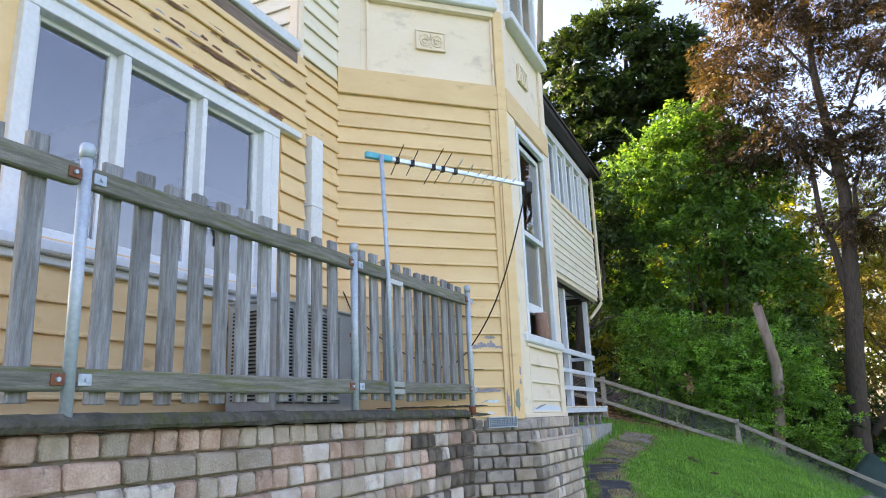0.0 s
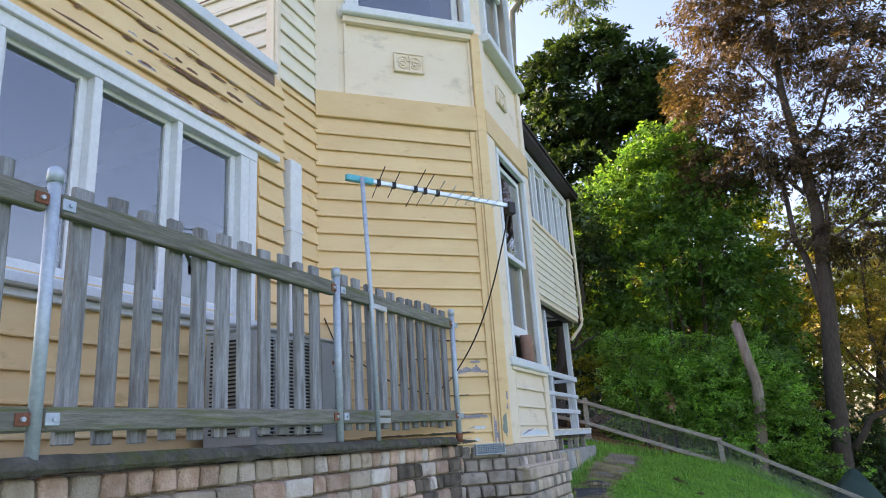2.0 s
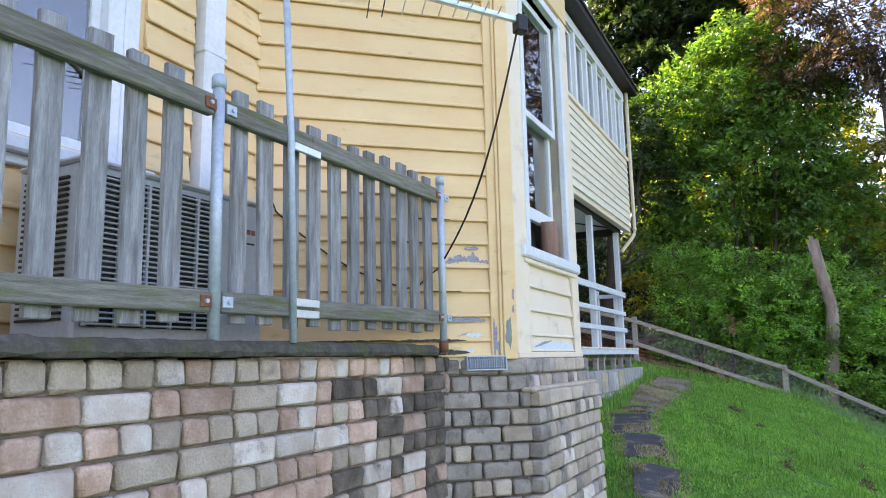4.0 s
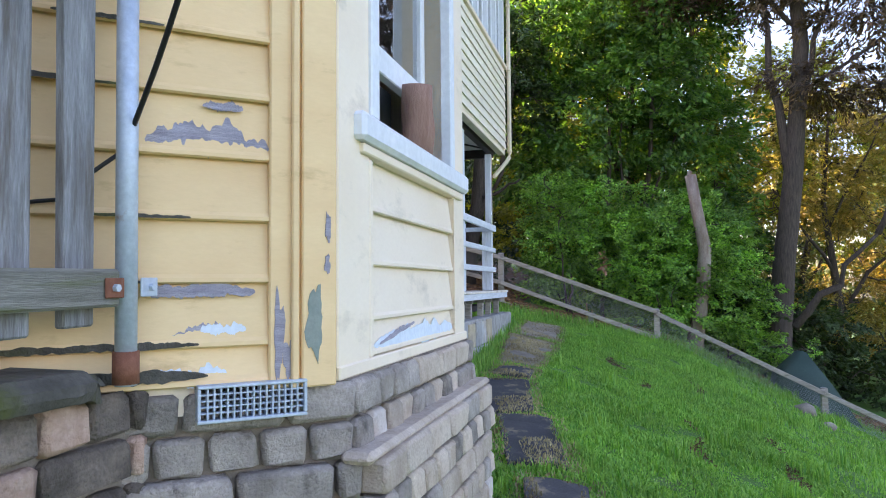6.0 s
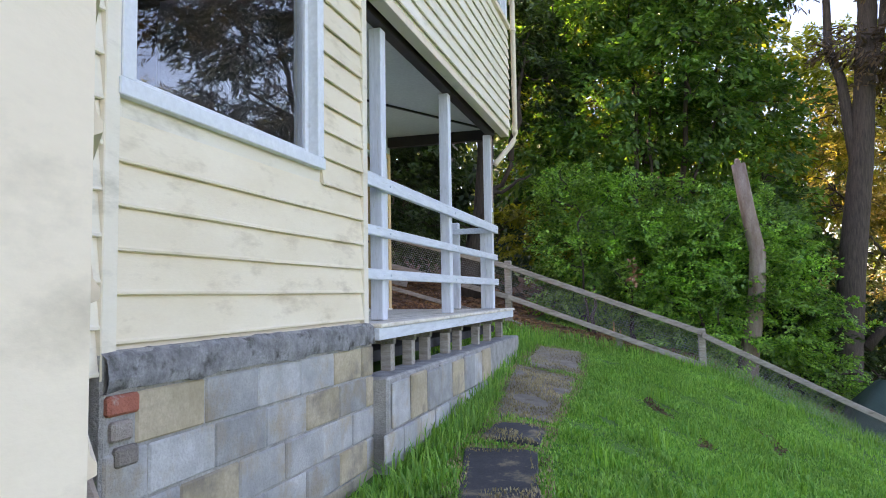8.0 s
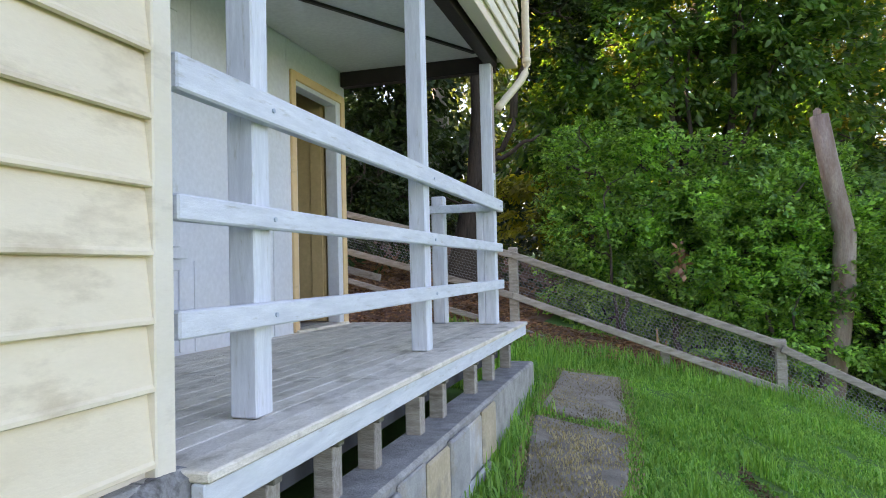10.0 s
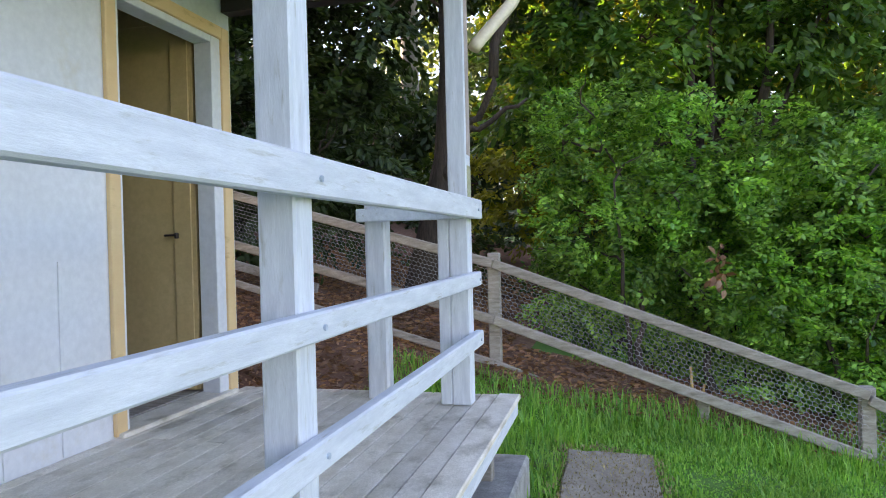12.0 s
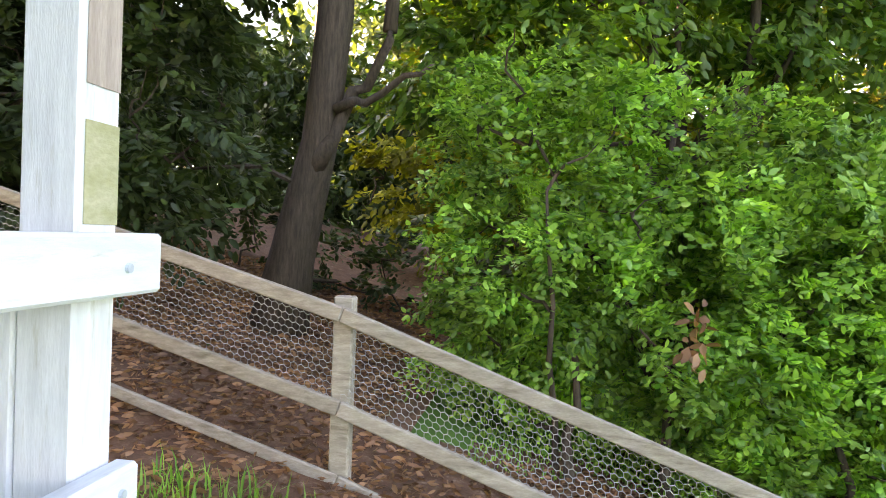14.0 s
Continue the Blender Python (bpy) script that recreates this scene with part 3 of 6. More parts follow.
up2 = (0.24, 1.08, 5.73, 8.0)
w2 = wall("wall_bay_east", A2, B2, 1.9, BAYTOP, [lo2, up2], 0.12, CREAM, "cream bay wall with timber boards under the window")
clad(w2, 1.135, 1.99, 2.11, 0.108, CREAM, u_start=0.235)
clad(w2, 1.135, 2.088, 2.55, 0.152, CREAM, u_start=0.235)
piece("corner_board", (0.0, -0.03, 1.97), (0.21, 0.0, 4.63), CREAM, w2)
piece("corner_board", (1.14, -0.030, 1.97), (1.32, 0.0, 4.63), CREAM, w2)
piece("corner_bead", (1.135, -0.036, 1.99), (1.16, -0.03, 2.54), CREAM, w2)
piece("corner_bead", (0.21, -0.033, 1.99), (0.235, 0.0, 2.54), CREAM, w2)
piece("base_board", (0.0, -0.036, 1.955), (1.335, 0.0, 1.99), CREAM, w2)
piece("belt_board", (-0.01, -0.04, 4.63), (1.31, 0.0, 4.86), YELLOW, w2)
piece("corner_board", (0.0, -0.03, 4.86), (0.12, 0.0, 5.60), CREAM, w2)
piece("corner_board", (1.18, -0.03, 4.86), (1.305, 0.0, 5.60), CREAM, w2)
patch(w2, 0.25, 2.018, 0.87, 0.085, PEELBLUE, 24, -0.0255)
patch(w2, 0.29, 2.02, 0.34, 0.016, PEELGREY, 25, -0.0285, rise=0.045)
w3 = wall("wall_bay_north_east", A3, B3, 1.9, BAYTOP, (), 0.12, CREAM, "angled return of the cream bay wall")
clad(w3, 1.9, 1.99, 4.62, 0.141, CREAM)
# north part with the picture window and the room over the verandah
bw_open = [(0.18, 1.66, 3.05, 4.20)]
wl = wall("wall_house_mid", (-2.78, 7.98), (-2.78, 8.10), 2.0, 4.45, (), 0.12, PALE, "cream weatherboard wall")
clad(wl, 0.18, 2.015, 4.45, 0.159, PALE)
wb = wall("wall_picture_window", (-2.78, 8.10), (-2.78, 10.45), 2.1, 4.45, bw_open, 0.12, PALE, "pale cream weatherboard wall around the picture window")
clad(wb, 2.33, 2.118, 2.2995, 0.1735, WARMPALE, u_start=0.13)
clad(wb, 2.33, 2.2915, 4.42, 0.159, WARMPALE, [(0.10, 1.735, 3.0, 4.3)], u_start=0.13)
piece("corner_board", (0.06, -0.035, 2.0), (0.132, 0.0, 4.42), PALE, wb)
piece("corner_board", (2.30, -0.032, 2.08), (2.37, 0.09, 4.42), PALE, wb)
wr = wall("wall_verandah_return", (-2.78, 10.45), (-4.34, 10.45), 2.1, 4.46, (), 0.1, PANEL, "white sheet wall at the end of the verandah")
door_open = [(3.56, 4.40, 2.06, 4.14), (0.95, 2.02, 2.74, 4.16)]
wd = wall("wall_verandah", (-4.34, 10.45), (-4.34, 14.99), 2.0, 4.46, door_open, 0.10, PANEL, "white painted sheet wall of the verandah, stained near the floor")
for u, z0, z1 in ((2.92, 2.1, 4.46), (2.25, 2.1, 2.66), (3.2, 2.1, 2.9)):
    piece("joint_strip", (u, -0.008, z0), (u + 0.02, 0.0, z1), PANEL, wd, 0.002)
for u, z0, z1 in ((2.25, 3.9, 4.46), (3.44, 4.25, 4.46)):
    piece("joint_strip", (u, -0.004, z0), (u + 0.012, 0.0, z1), PANEL, wd, 0.002)
wn2 = wall("wall_house_north", (-4.34, 14.99), (-9.0, 14.99), 1.9, 7.3, (), 0.12, PALE, "cream weatherboard end wall of the house")
wbox = wall("wall_upper_room", (-2.69, 8.1), (-2.69, 15.10), 4.43, 7.25, [(2.2, 6.85, 5.90, 7.05)], 0.10, PALE, "cream weatherboard upper storey over the verandah")
clad(wbox, 7.0, 4.45, 5.82, 0.137, PALE)
piece("sill_board", (0.0, -0.05, 5.82), (7.02, 0.0, 5.88), CREAM, wbox)
wbn = wall("wall_upper_north", (-2.69, 15.10), (-9.0, 15.10), 4.43, 7.25, (), 0.10, PALE, "cream weatherboard upper wall")
clad(wbn, 6.3, 4.45, 7.25, 0.137, PALE)
wall("wall_house_west", (-8.0, 15.0), (-8.0, 1.5), 0.5, 4.6, (), 0.12, PALE, "far side wall of the house")
wall("wall_upper_west", (-8.0, 15.0), (-8.0, 4.0), 4.6, 7.2, (), 0.12, PALE, "far side wall of the upper storey")


def slab_block(name, lo, hi, mat, label, category, kind="structure", c=0.004):
    return tagged(piece(name, lo, hi, mat, None, c), label, category, kind=kind)


# interior: floors, ceilings and partitions added to close the rooms and keep them dark
slab_block("floor_lower", (-7.9, 1.6, 1.80), (-2.90, 14.9, 1.88), ROOMSHADE, "plain dark floor added inside to close the house", "floor")
slab_block("floor_upper", (-7.9, 4.0, 4.50), (-2.80, 14.98, 4.58), ROOMSHADE, "plain dark ceiling added between the storeys to close the rooms", "floor")
slab_block("ceiling_upper", (-7.9, 4.0, 8.45), (-2.66, 8.0, 8.52), ROOMSHADE, "plain dark ceiling added to close the upper rooms", "ceiling")
slab_block("wall_inside", (-4.9, 5.0, 1.9), (-4.8, 14.0, 4.5), ROOMSHADE, "plain dark partition added to keep the rooms dark", "wall")
slab_block("wall_inside_upper", (-7.9, 7.92, 4.58), (-2.80, 8.02, 8.45), ROOMSHADE, "plain dark inner wall added to close the upper storey from the sky", "wall")
slab_block("wall_inside_back", (-6.2, 4.1, 4.6), (-6.1, 7.9, 8.4), ROOMSHADE, "plain dark inner wall added to close the upper storey from the sky", "wall")
slab_block("wall_inside_lining", (-4.78, 8.0, 1.9), (-2.92, 8.09, 4.45), ROOMSHADE, "plain dark lining added to keep the picture window dark inside", "wall")
# roofs
slab_block("roof_wing", (-8.05, 1.30, 4.66), (-2.53, 3.84, 4.70), ROOFING, "low roof of the wing", "roof")


def roof_parts():
    r = tagged(new("roof_main", mesh_of(tilted((-8.3, 3.4), (-2.2, 8.1), 8.55, 8.6, 0.10), DARKTRIM)), "dark boxed eave of the main roof", "roof", kind="structure")
    part("roof_sheet", tilted((-8.35, 3.3), (-2.0, 8.3), 8.66, 9.6, 0.05), ROOFING, r)
    b = tagged(new("roof_bay", mesh_of(bay_prism(0.30, BAYTOP, BAYTOP + 0.05), CREAM)), "cream boxed soffit with dark gutter over the bay", "roof", kind="structure")
    part("gutter", bay_prism(0.40, BAYTOP + 0.05, BAYTOP + 0.20), DARKTRIM, b, "dark brown gutter")
    u = tagged(new("roof_upper_room", mesh_of(tilted((-8.0, 8.1), (-2.45, 15.45), 7.27, 7.27, 0.10), DARKTRIM)), "dark eave over the upper room", "roof", kind="structure")
    part("roof_sheet", tilted((-8.0, 8.1), (-2.42, 15.48), 7.375, 7.9, 0.05), ROOFING, u)


def tilted(lo, hi, z_low, z_high, thick):
    """A slab in plan lo to hi whose east edge lies at z_low and west edge at z_high."""
    bm = bmesh.new()
    v = [bm.verts.new((x, y, (z_low if x == hi[0] else z_high) + dz)) for dz in (0, thick) for x, y in ((lo[0], lo[1]), (hi[0], lo[1]), (hi[0], hi[1]), (lo[0], hi[1]))]
    for f in ((3, 2, 1, 0), (4, 5, 6, 7), (0, 1, 5, 4), (1, 2, 6, 5), (2, 3, 7, 6), (3, 0, 4, 7)):
        bm.faces.new([v[i] for i in f])
    return bm


def bay_prism(out, z0, z1):
    """The bay's plan, pushed out by so much, as a flat block."""
    s = out * 0.41
    plan = [(-2.6, 4.36 - out), (-2.53 + s, 4.38 - out), (-1.39 + out, 5.42 - s), (-1.39 + out, 6.70 + s), (-2.78 + s, 7.98 + out), (-2.9, 7.98 + out)]
    bm = bmesh.new()
    lo, hi = [bm.verts.new((*p, z0)) for p in plan], [bm.verts.new((*p, z1)) for p in plan]
    bm.faces.new(lo[::-1]), bm.faces.new(hi)
    for i in range(len(plan)):
        j = (i + 1) % len(plan)
        bm.faces.new((lo[i], lo[j], hi[j], hi[i]))
    return bm


roof_parts()
fl = empty("roof_edge", label="white metal flashing over a peeling brown barge board on the wing", category="flashing", kind="structure")
piece("barge_board", (-2.50, 1.36, 4.55), (-2.455, 3.74, 4.66), BARGE, fl)
piece("flashing", (-2.52, 1.28, 4.665), (-2.425, 3.74, 4.745), FLASHING, fl, 0.006)
piece("gutter", (-8.05, 1.26, 4.58), (-2.52, 1.36, 4.74), FLASHING, fl, 0.012)
piece("soffit", (-8.05, 1.36, 4.56), (-2.50, 1.46, 4.60), CREAM, fl)
# verandah ceiling and beams
slab_block("ceiling_verandah", (-4.33, 10.56, 4.44), (-2.80, 15.08, 4.495), CEILPAINT, "white sheet ceiling of the verandah with dark strips", "ceiling")
slab_block("trim_fascia", (-2.80, 8.1, 4.36), (-2.69, 15.10, 4.43), CREAM, "cream soffit board under the upper storey", "soffit")
slab_block("trim_beam_east", (-2.93, 10.56, 4.33), (-2.83, 14.86, 4.437), DARKTRIM, "dark brown verandah beam", "beam")
slab_block("trim_beam_north", (-4.33, 14.89, 4.30), (-2.86, 14.985, 4.437), DARKTRIM, "dark brown verandah beam", "beam")
tagged(beam("trim_strip", (-4.30, 12.35, 4.43), (-3.0, 14.75, 4.43), 0.04, 0.02, DARKTRIM), "dark ceiling strip of the verandah", "strip", kind="structure")


# ---- windows and doors ----
def sash(parent, u0, u1, z0, z1, y, mat, rail=0.05, thick=0.04, low=None, name="sash"):
    """One glazed sash: four rails and a pane."""
    s = piece(name, (u0, y, z0), (u0 + rail, y + thick, z1), mat, parent)
    for lo, hi in (((u1 - rail, y, z0), (u1, y + thick, z1)), ((u0 + rail, y + 0.001, z1 - rail), (u1 - rail, y + thick - 0.001, z1)), ((u0 + rail, y + 0.001, z0), (u1 - rail, y + thick - 0.001, z0 + (low or rail)))):
        r = piece("rail", lo, hi, mat, parent)
    g = piece("pane", (u0 + rail, y + 0.018, z0 + (low or rail)), (u1 - rail, y + 0.023, z1 - rail), GLASS, parent, 0.0003)
    g.visible_shadow = False
    return s


def trim_round(win, u0, u1, z0, z1, wd, y0, y1, mat, sides="lrt"):
    if "l" in sides:
        piece("frame", (u0 - wd, y0, z0), (u0, y1, z1), mat, win)
    if "r" in sides:
        piece("frame", (u1, y0, z0), (u1 + wd, y1, z1), mat, win)
    if "t" in sides:
        piece("frame", (u0 - wd, y0 - 0.003, z1), (u1 + wd, y1, z1 + wd), mat, win)


m1, _ = wall_frame((-2.47, 1.47), (-2.47, 3.85))
win1 = empty("window_1", m1, label="triple white timber window with flaking frame, reflecting sky", category="window", kind="structure")
trim_round(win1, 0.29, 1.97, 2.80, 3.88, 0.075, -0.045, 0.12, WHITE)
piece("head_moulding", (0.02, -0.07, 3.955), (2.265, 0.0, 4.0), WHITE, win1)
piece("sill", (0.10, -0.085, 2.74), (2.14, 0.10, 2.80), WHITE, win1, 0.01)
piece("apron", (0.12, -0.04, 2.70), (2.10, 0.0, 2.738), WHITE, win1)
for k, (u0, u1) in enumerate(((0.29, 0.76), (0.81, 1.33), (1.37, 1.89))):
    sash(win1, u0, u1, 2.83, 3.90, 0.01, WHITE, 0.045)
for u0, u1 in ((0.76, 0.81), (1.33, 1.37), (1.89, 1.97)):
    piece("mullion", (u0, -0.04, 2.80), (u1, 0.10, 3.90), WHITE, win1)
mB1, _ = wall_frame(A1, B1)
win2 = empty("window_2", mB1, label="tall white double-hung window above a cream panel", category="window", kind="structure")
trim_round(win2, 0.33, 1.38, 5.70, 8.0, 0.07, -0.05, 0.10, WHITE)
piece("sill", (0.22, -0.11, 5.60), (1.455, 0.10, 5.68), WHITE, win2, 0.01)
piece("sill_mould", (0.24, -0.06, 5.54), (1.425, 0.0, 5.598), CREAM, win2)
sash(win2, 0.35, 1.365, 6.64, 7.98, 0.02, WHITE, 0.06)
sash(win2, 0.35, 1.365, 5.71, 6.70, 0.065, WHITE, 0.06, low=0.05)
mB2, _ = wall_frame(A2, B2)
win3 = empty("window_3", mB2, label="white double-hung window with its lower sash raised on a log", category="window", kind="structure")
trim_round(win3, 0.27, 1.08, 2.66, 4.52, 0.06, -0.04, 0.10, WHITE)
piece("sill", (0.10, -0.064, 2.575), (1.285, 0.10, 2.652), WHITE, win3, 0.012)
piece("sill_mould", (0.14, -0.045, 2.545), (1.25, 0.0, 2.573), CREAM, win3)
sash(win3, 0.28, 1.07, 3.60, 4.50, 0.02, WHITE, 0.05)
sash(win3, 0.28, 1.07, 2.90, 3.66, 0.065, WHITE, 0.05, low=0.09)
win4 = empty("window_4", mB2, label="tall white double-hung upper bay window", category="window", kind="structure")
trim_round(win4, 0.24, 1.08, 5.70, 8.0, 0.06, -0.05, 0.10, WHITE)
piece("sill", (0.08, -0.11, 5.60), (1.25, 0.10, 5.68), WHITE, win4, 0.01)
sash(win4, 0.26, 1.06, 6.64, 7.98, 0.02, WHITE, 0.05)
sash(win4, 0.26, 1.06, 5.71, 6.70, 0.065, WHITE, 0.05)
mb, _ = wall_frame((-2.78, 8.10), (-2.78, 10.45))
win5 = empty("window_5", mb, label="large picture window with a pale blue-white frame", category="window", kind="structure")
piece("frame", (0.12, -0.045, 3.01), (1.725, 0.0, 3.075), WHITE, win5)
piece("frame", (0.134, -0.04, 3.075), (0.205, 0.10, 4.16), WHITE, win5)
piece("frame", (1.64, -0.04, 3.075), (1.715, 0.10, 4.16), WHITE, win5)
piece("frame", (0.134, -0.042, 4.16), (1.715, 0.10, 4.25), WHITE, win5)
sash(win5, 0.205, 1.64, 3.075, 4.16, 0.02, WHITE, 0.04)
mx, _ = wall_frame((-2.69, 8.1), (-2.69, 15.10))
win6 = empty("window_6", mx, label="row of white timber windows along the upper room", category="window", kind="structure")
n6 = 7
for i in range(n6):
    u0 = 2.2 + i * 4.65 / n6
    sash(win6, u0 + 0.05, u0 + 4.65 / n6 - 0.05, 5.90, 7.03, 0.03, WHITE, 0.045)
for i in range(n6 + 1):
    u0 = 2.2 + i * 4.65 / n6
    piece("mullion", (u0 - 0.05, -0.03, 5.885), (u0 + 0.05, 0.09, 7.06), WHITE, win6)
piece("frame", (2.1, -0.034, 7.06), (6.98, 0.0, 7.22), WHITE, win6)
mv, _ = wall_frame((-4.34, 10.45), (-4.34, 14.99))
win7 = empty("window_7", mv, label="white double-hung verandah window", category="window", kind="structure")
trim_round(win7, 0.95, 2.02, 2.74, 4.16, 0.07, -0.03, 0.10, WHITE)
piece("sill", (0.85, -0.06, 2.67), (2.12, 0.08, 2.735), WHITE, win7)
sash(win7, 0.96, 2.01, 3.50, 4.15, 0.02, WHITE, 0.05)
sash(win7, 0.96, 2.01, 3.10, 3.55, 0.06, WHITE, 0.05, low=0.07)
piece("apron", (0.88, -0.022, 2.60), (2.11, 0.0, 2.668), WHITE, win7)
piece("panel_strip", (2.10, -0.012, 2.11), (2.125, 0.0, 2.60), PANEL, win7)
door = empty("door_1", mv, label="beige panelled door standing open inside a yellow frame", category="door", kind="structure")
for lo, hi, mt in (((3.49, -0.025, 2.10), (3.56, 0.0, 4.21), YELLOW), ((4.42, -0.025, 2.10), (4.50, 0.0, 4.21), YELLOW), ((3.56, -0.026, 4.14), (4.42, 0.0, 4.21), YELLOW)):
    piece("architrave", lo, hi, mt, door)
for lo, hi in (((3.56, -0.01, 2.10), (3.59, 0.10, 4.14)), ((4.33, -0.012, 2.10), (4.42, 0.10, 4.14)), ((3.59, -0.011, 4.10), (4.33, 0.10, 4.14))):
    piece("jamb", lo, hi, PANEL, door)
piece("threshold", (3.50, -0.05, 2.06), (4.46, 0.12, 2.115), DECKBOARD, door)
leaf = piece("door_leaf", (4.30, 0.06, 2.13), (4.335, 0.12, 4.09), BEIGE, door)
leaf.matrix_basis = Matrix.Translation((4.345 - 0.765 * math.cos(radians(87)), 0.125 + 0.765 * math.sin(radians(87)), 2.125)) @ Matrix.Rotation(radians(-87), 4, "Z")
piece("inner_wall", (4.43, 0.125, 2.12), (4.47, 1.6, 4.42), BEIGE, door)
piece("inner_floor", (3.2, 0.135, 1.98), (4.7, 1.2, 2.119), FENCEWOOD, door)
leaf.data = box_mesh((0.765, 0.036, 2.24), BEIGE)
for lo, hi in (((0.0, 0.036, 0.0), (0.11, 0.046, 2.24)), ((0.63, 0.036, 0.0), (0.74, 0.046, 2.24)), ((0.11, 0.0361, 0.0), (0.63, 0.046, 0.16)), ((0.11, 0.0361, 2.1), (0.63, 0.046, 2.24)), ((0.0, -0.010, 0.0), (0.11, 0.0, 2.24)), ((0.63, -0.010, 0.0), (0.74, 0.0, 2.24)), ((0.11, -0.010, 0.0), (0.63, -0.0001, 0.16)), ((0.11, -0.010, 2.1), (0.63, -0.0001, 2.24))):
    piece("stile", lo, hi, BEIGE, leaf, 0.003)
piece("lever_handle", (0.585, -0.045, 0.885), (0.655, -0.034, 0.897), DARKTRIM, leaf, 0.004, "dark metal lever handle")
piece("lever_rose", (0.645, -0.036, 0.872), (0.662, -0.009, 0.905), DARKTRIM, leaf, 0.004)


# ---- deck ----
deck = empty("deck", pose(-2.67, 10.47, 2.0), label="weathered timber verandah deck with white edge, on short stumps", category="deck", kind="structure")


def on_deck(p):
    return (p[0] + 2.67, p[1] - 10.47, p[2] - 2.0)


k = 0
x = -2.785
while x > -4.32:
    x0 = max(x - 0.088, -4.335)
    cut = 10.47 + (1.4 if k % 3 == 0 else 2.6 if k % 3 == 1 else 3.5)
    for y0, y1 in ((10.475, cut - 0.002), (cut + 0.002, 15.06)):
        piece("deck_board", on_deck((x0, y0, 2.068)), on_deck((x, y1, 2.094 + random.uniform(-0.0015, 0.001))), DECKBOARD, deck, 0.003)
    x -= 0.0925
    k += 1
piece("edge_board", on_deck((-2.782, 10.475, 2.068)), on_deck((-2.66, 15.075, 2.097)), DECKBOARD, deck, 0.006)
piece("fascia", on_deck((-2.715, 10.475, 1.985)), on_deck((-2.675, 15.06, 2.066)), DECKWHITE, deck)
piece("fascia", on_deck((-4.33, 15.02, 1.985)), on_deck((-2.72, 15.06, 2.066)), DECKWHITE, deck)
for y in (10.9, 11.35, 11.75, 12.35, 12.75, 13.5, 14.05, 14.7):
    piece("joist", on_deck((-4.3, y, 1.93)), on_deck((-2.74, y + 0.05, 2.066)), RAILWOOD, deck)
    piece("stump", on_deck((-2.84, y - 0.01, 1.70)), on_deck((-2.76, y + 0.07, 1.93)), FENCEWOOD, deck)
block = tagged(piece("footing_wall", (-2.87, 10.5, 0.9), (-2.63, 15.15, 1.74), GREYMORTAR, None, 0.015), "low rough concrete footing wall under the deck", "footing", kind="structure")
for i, y in enumerate(np.arange(10.55, 13.4, 0.36)):
    piece("rubble_block", (0.24, y - 10.5, 0.50), (0.255 + 0.01 * (i % 3), y - 10.5 + 0.345, 0.80 + 0.015 * (i % 2)), (CONCRETE, OCHREBLOCK)[i % 3 == 1], block, 0.012)
    piece("rubble_block", (0.24, y - 10.5 - 0.15, 0.30), (0.26 + 0.008 * (i % 2), y - 10.5 + 0.19, 0.485), CONCRETE, block, 0.012)


def railing():
    r = empty("railing", pose(-2.845, 12.7, 2.1), label="worn white timber verandah railing with three rails and tall posts", category="railing")

    def at(p):
        return (p[0] + 2.845, p[1] - 12.7, p[2] - 2.1)

    for y0, z1 in ((11.02, 4.43), (12.83, 4.43), (14.76, 4.43)):
        p = piece("post", at((-2.968, y0, 2.098)), at((-2.868, y0 + 0.10, 4.33)), POSTWHITE, r, 0.006)
    piece("post", at((-3.03, 14.761, 2.098)), at((-2.970, 14.859, 3.06)), POSTWHITE, r, 0.006)
    piece("post", at((-3.445, 14.80, 2.098)), at((-3.325, 14.89, 3.215)), POSTWHITE, r, 0.012)
    for z0, z1, y1 in ((3.058, 3.158, 14.92), (2.71, 2.782, 14.87), (2.395, 2.472, 14.895)):
        b = piece("rail", at((-2.866, 10.585, z0)), at((-2.822, y1, z1)), DECKWHITE, r, 0.006)
        for y in (11.07, 12.88, 14.82):
            bm = bmesh.new()
            tube_into(bm, [(0, 0, 0), (0.006, 0, 0)], 0.008, 10)
            bolt = part("bolt", bm, GALV, b)
            bolt.matrix_basis = Matrix.Translation((0.044, y - 10.585, (z1 - z0) * 0.45))
    piece("bare_strip", at((-2.8675, 14.772, 3.17)), at((-2.8655, 14.855, 3.33)), ALGAE, r, 0.0005, "green algae on the bare side of the post")
    piece("bare_strip", at((-2.8675, 14.772, 3.385)), at((-2.8655, 14.855, 4.32)), BAREPOST, r, 0.0005, "bare brown timber where the paint is gone")
    piece("rail", at((-3.46, 14.715, 3.055)), at((-2.87, 14.757, 3.125)), DECKWHITE, r, 0.006)
    return r


railing()

# ---- block base under the picture window ----
base = tagged(piece("block_base", (-2.95, 8.16, 0.7), (-2.74, 10.50, 2.10), GREYMORTAR, None, 0.01), "grey painted concrete block base with ochre stains", "block wall", kind="structure")
row, z = 0, 1.955
while z > 0.95:
    y = 8.165 + (0.15 if row == 0 else 0.0)
    first = 0.22 if row % 2 else 0.40
    while y < 10.49:
        ln = min(first, 10.495 - y)
        first = 0.40
        if ln > 0.05:
            piece("block", (0.200, y - 8.16 + 0.004, z - 0.7 - 0.192), (0.216 + random.uniform(0, 0.007), y - 8.16 + ln - 0.004, z - 0.7 - 0.006), random.choice((CONCRETE, CONCRETE, OCHREBLOCK)), base, 0.008)
        y += ln
    z -= 0.197
    row += 1
bm = bmesh.new()
rows = []
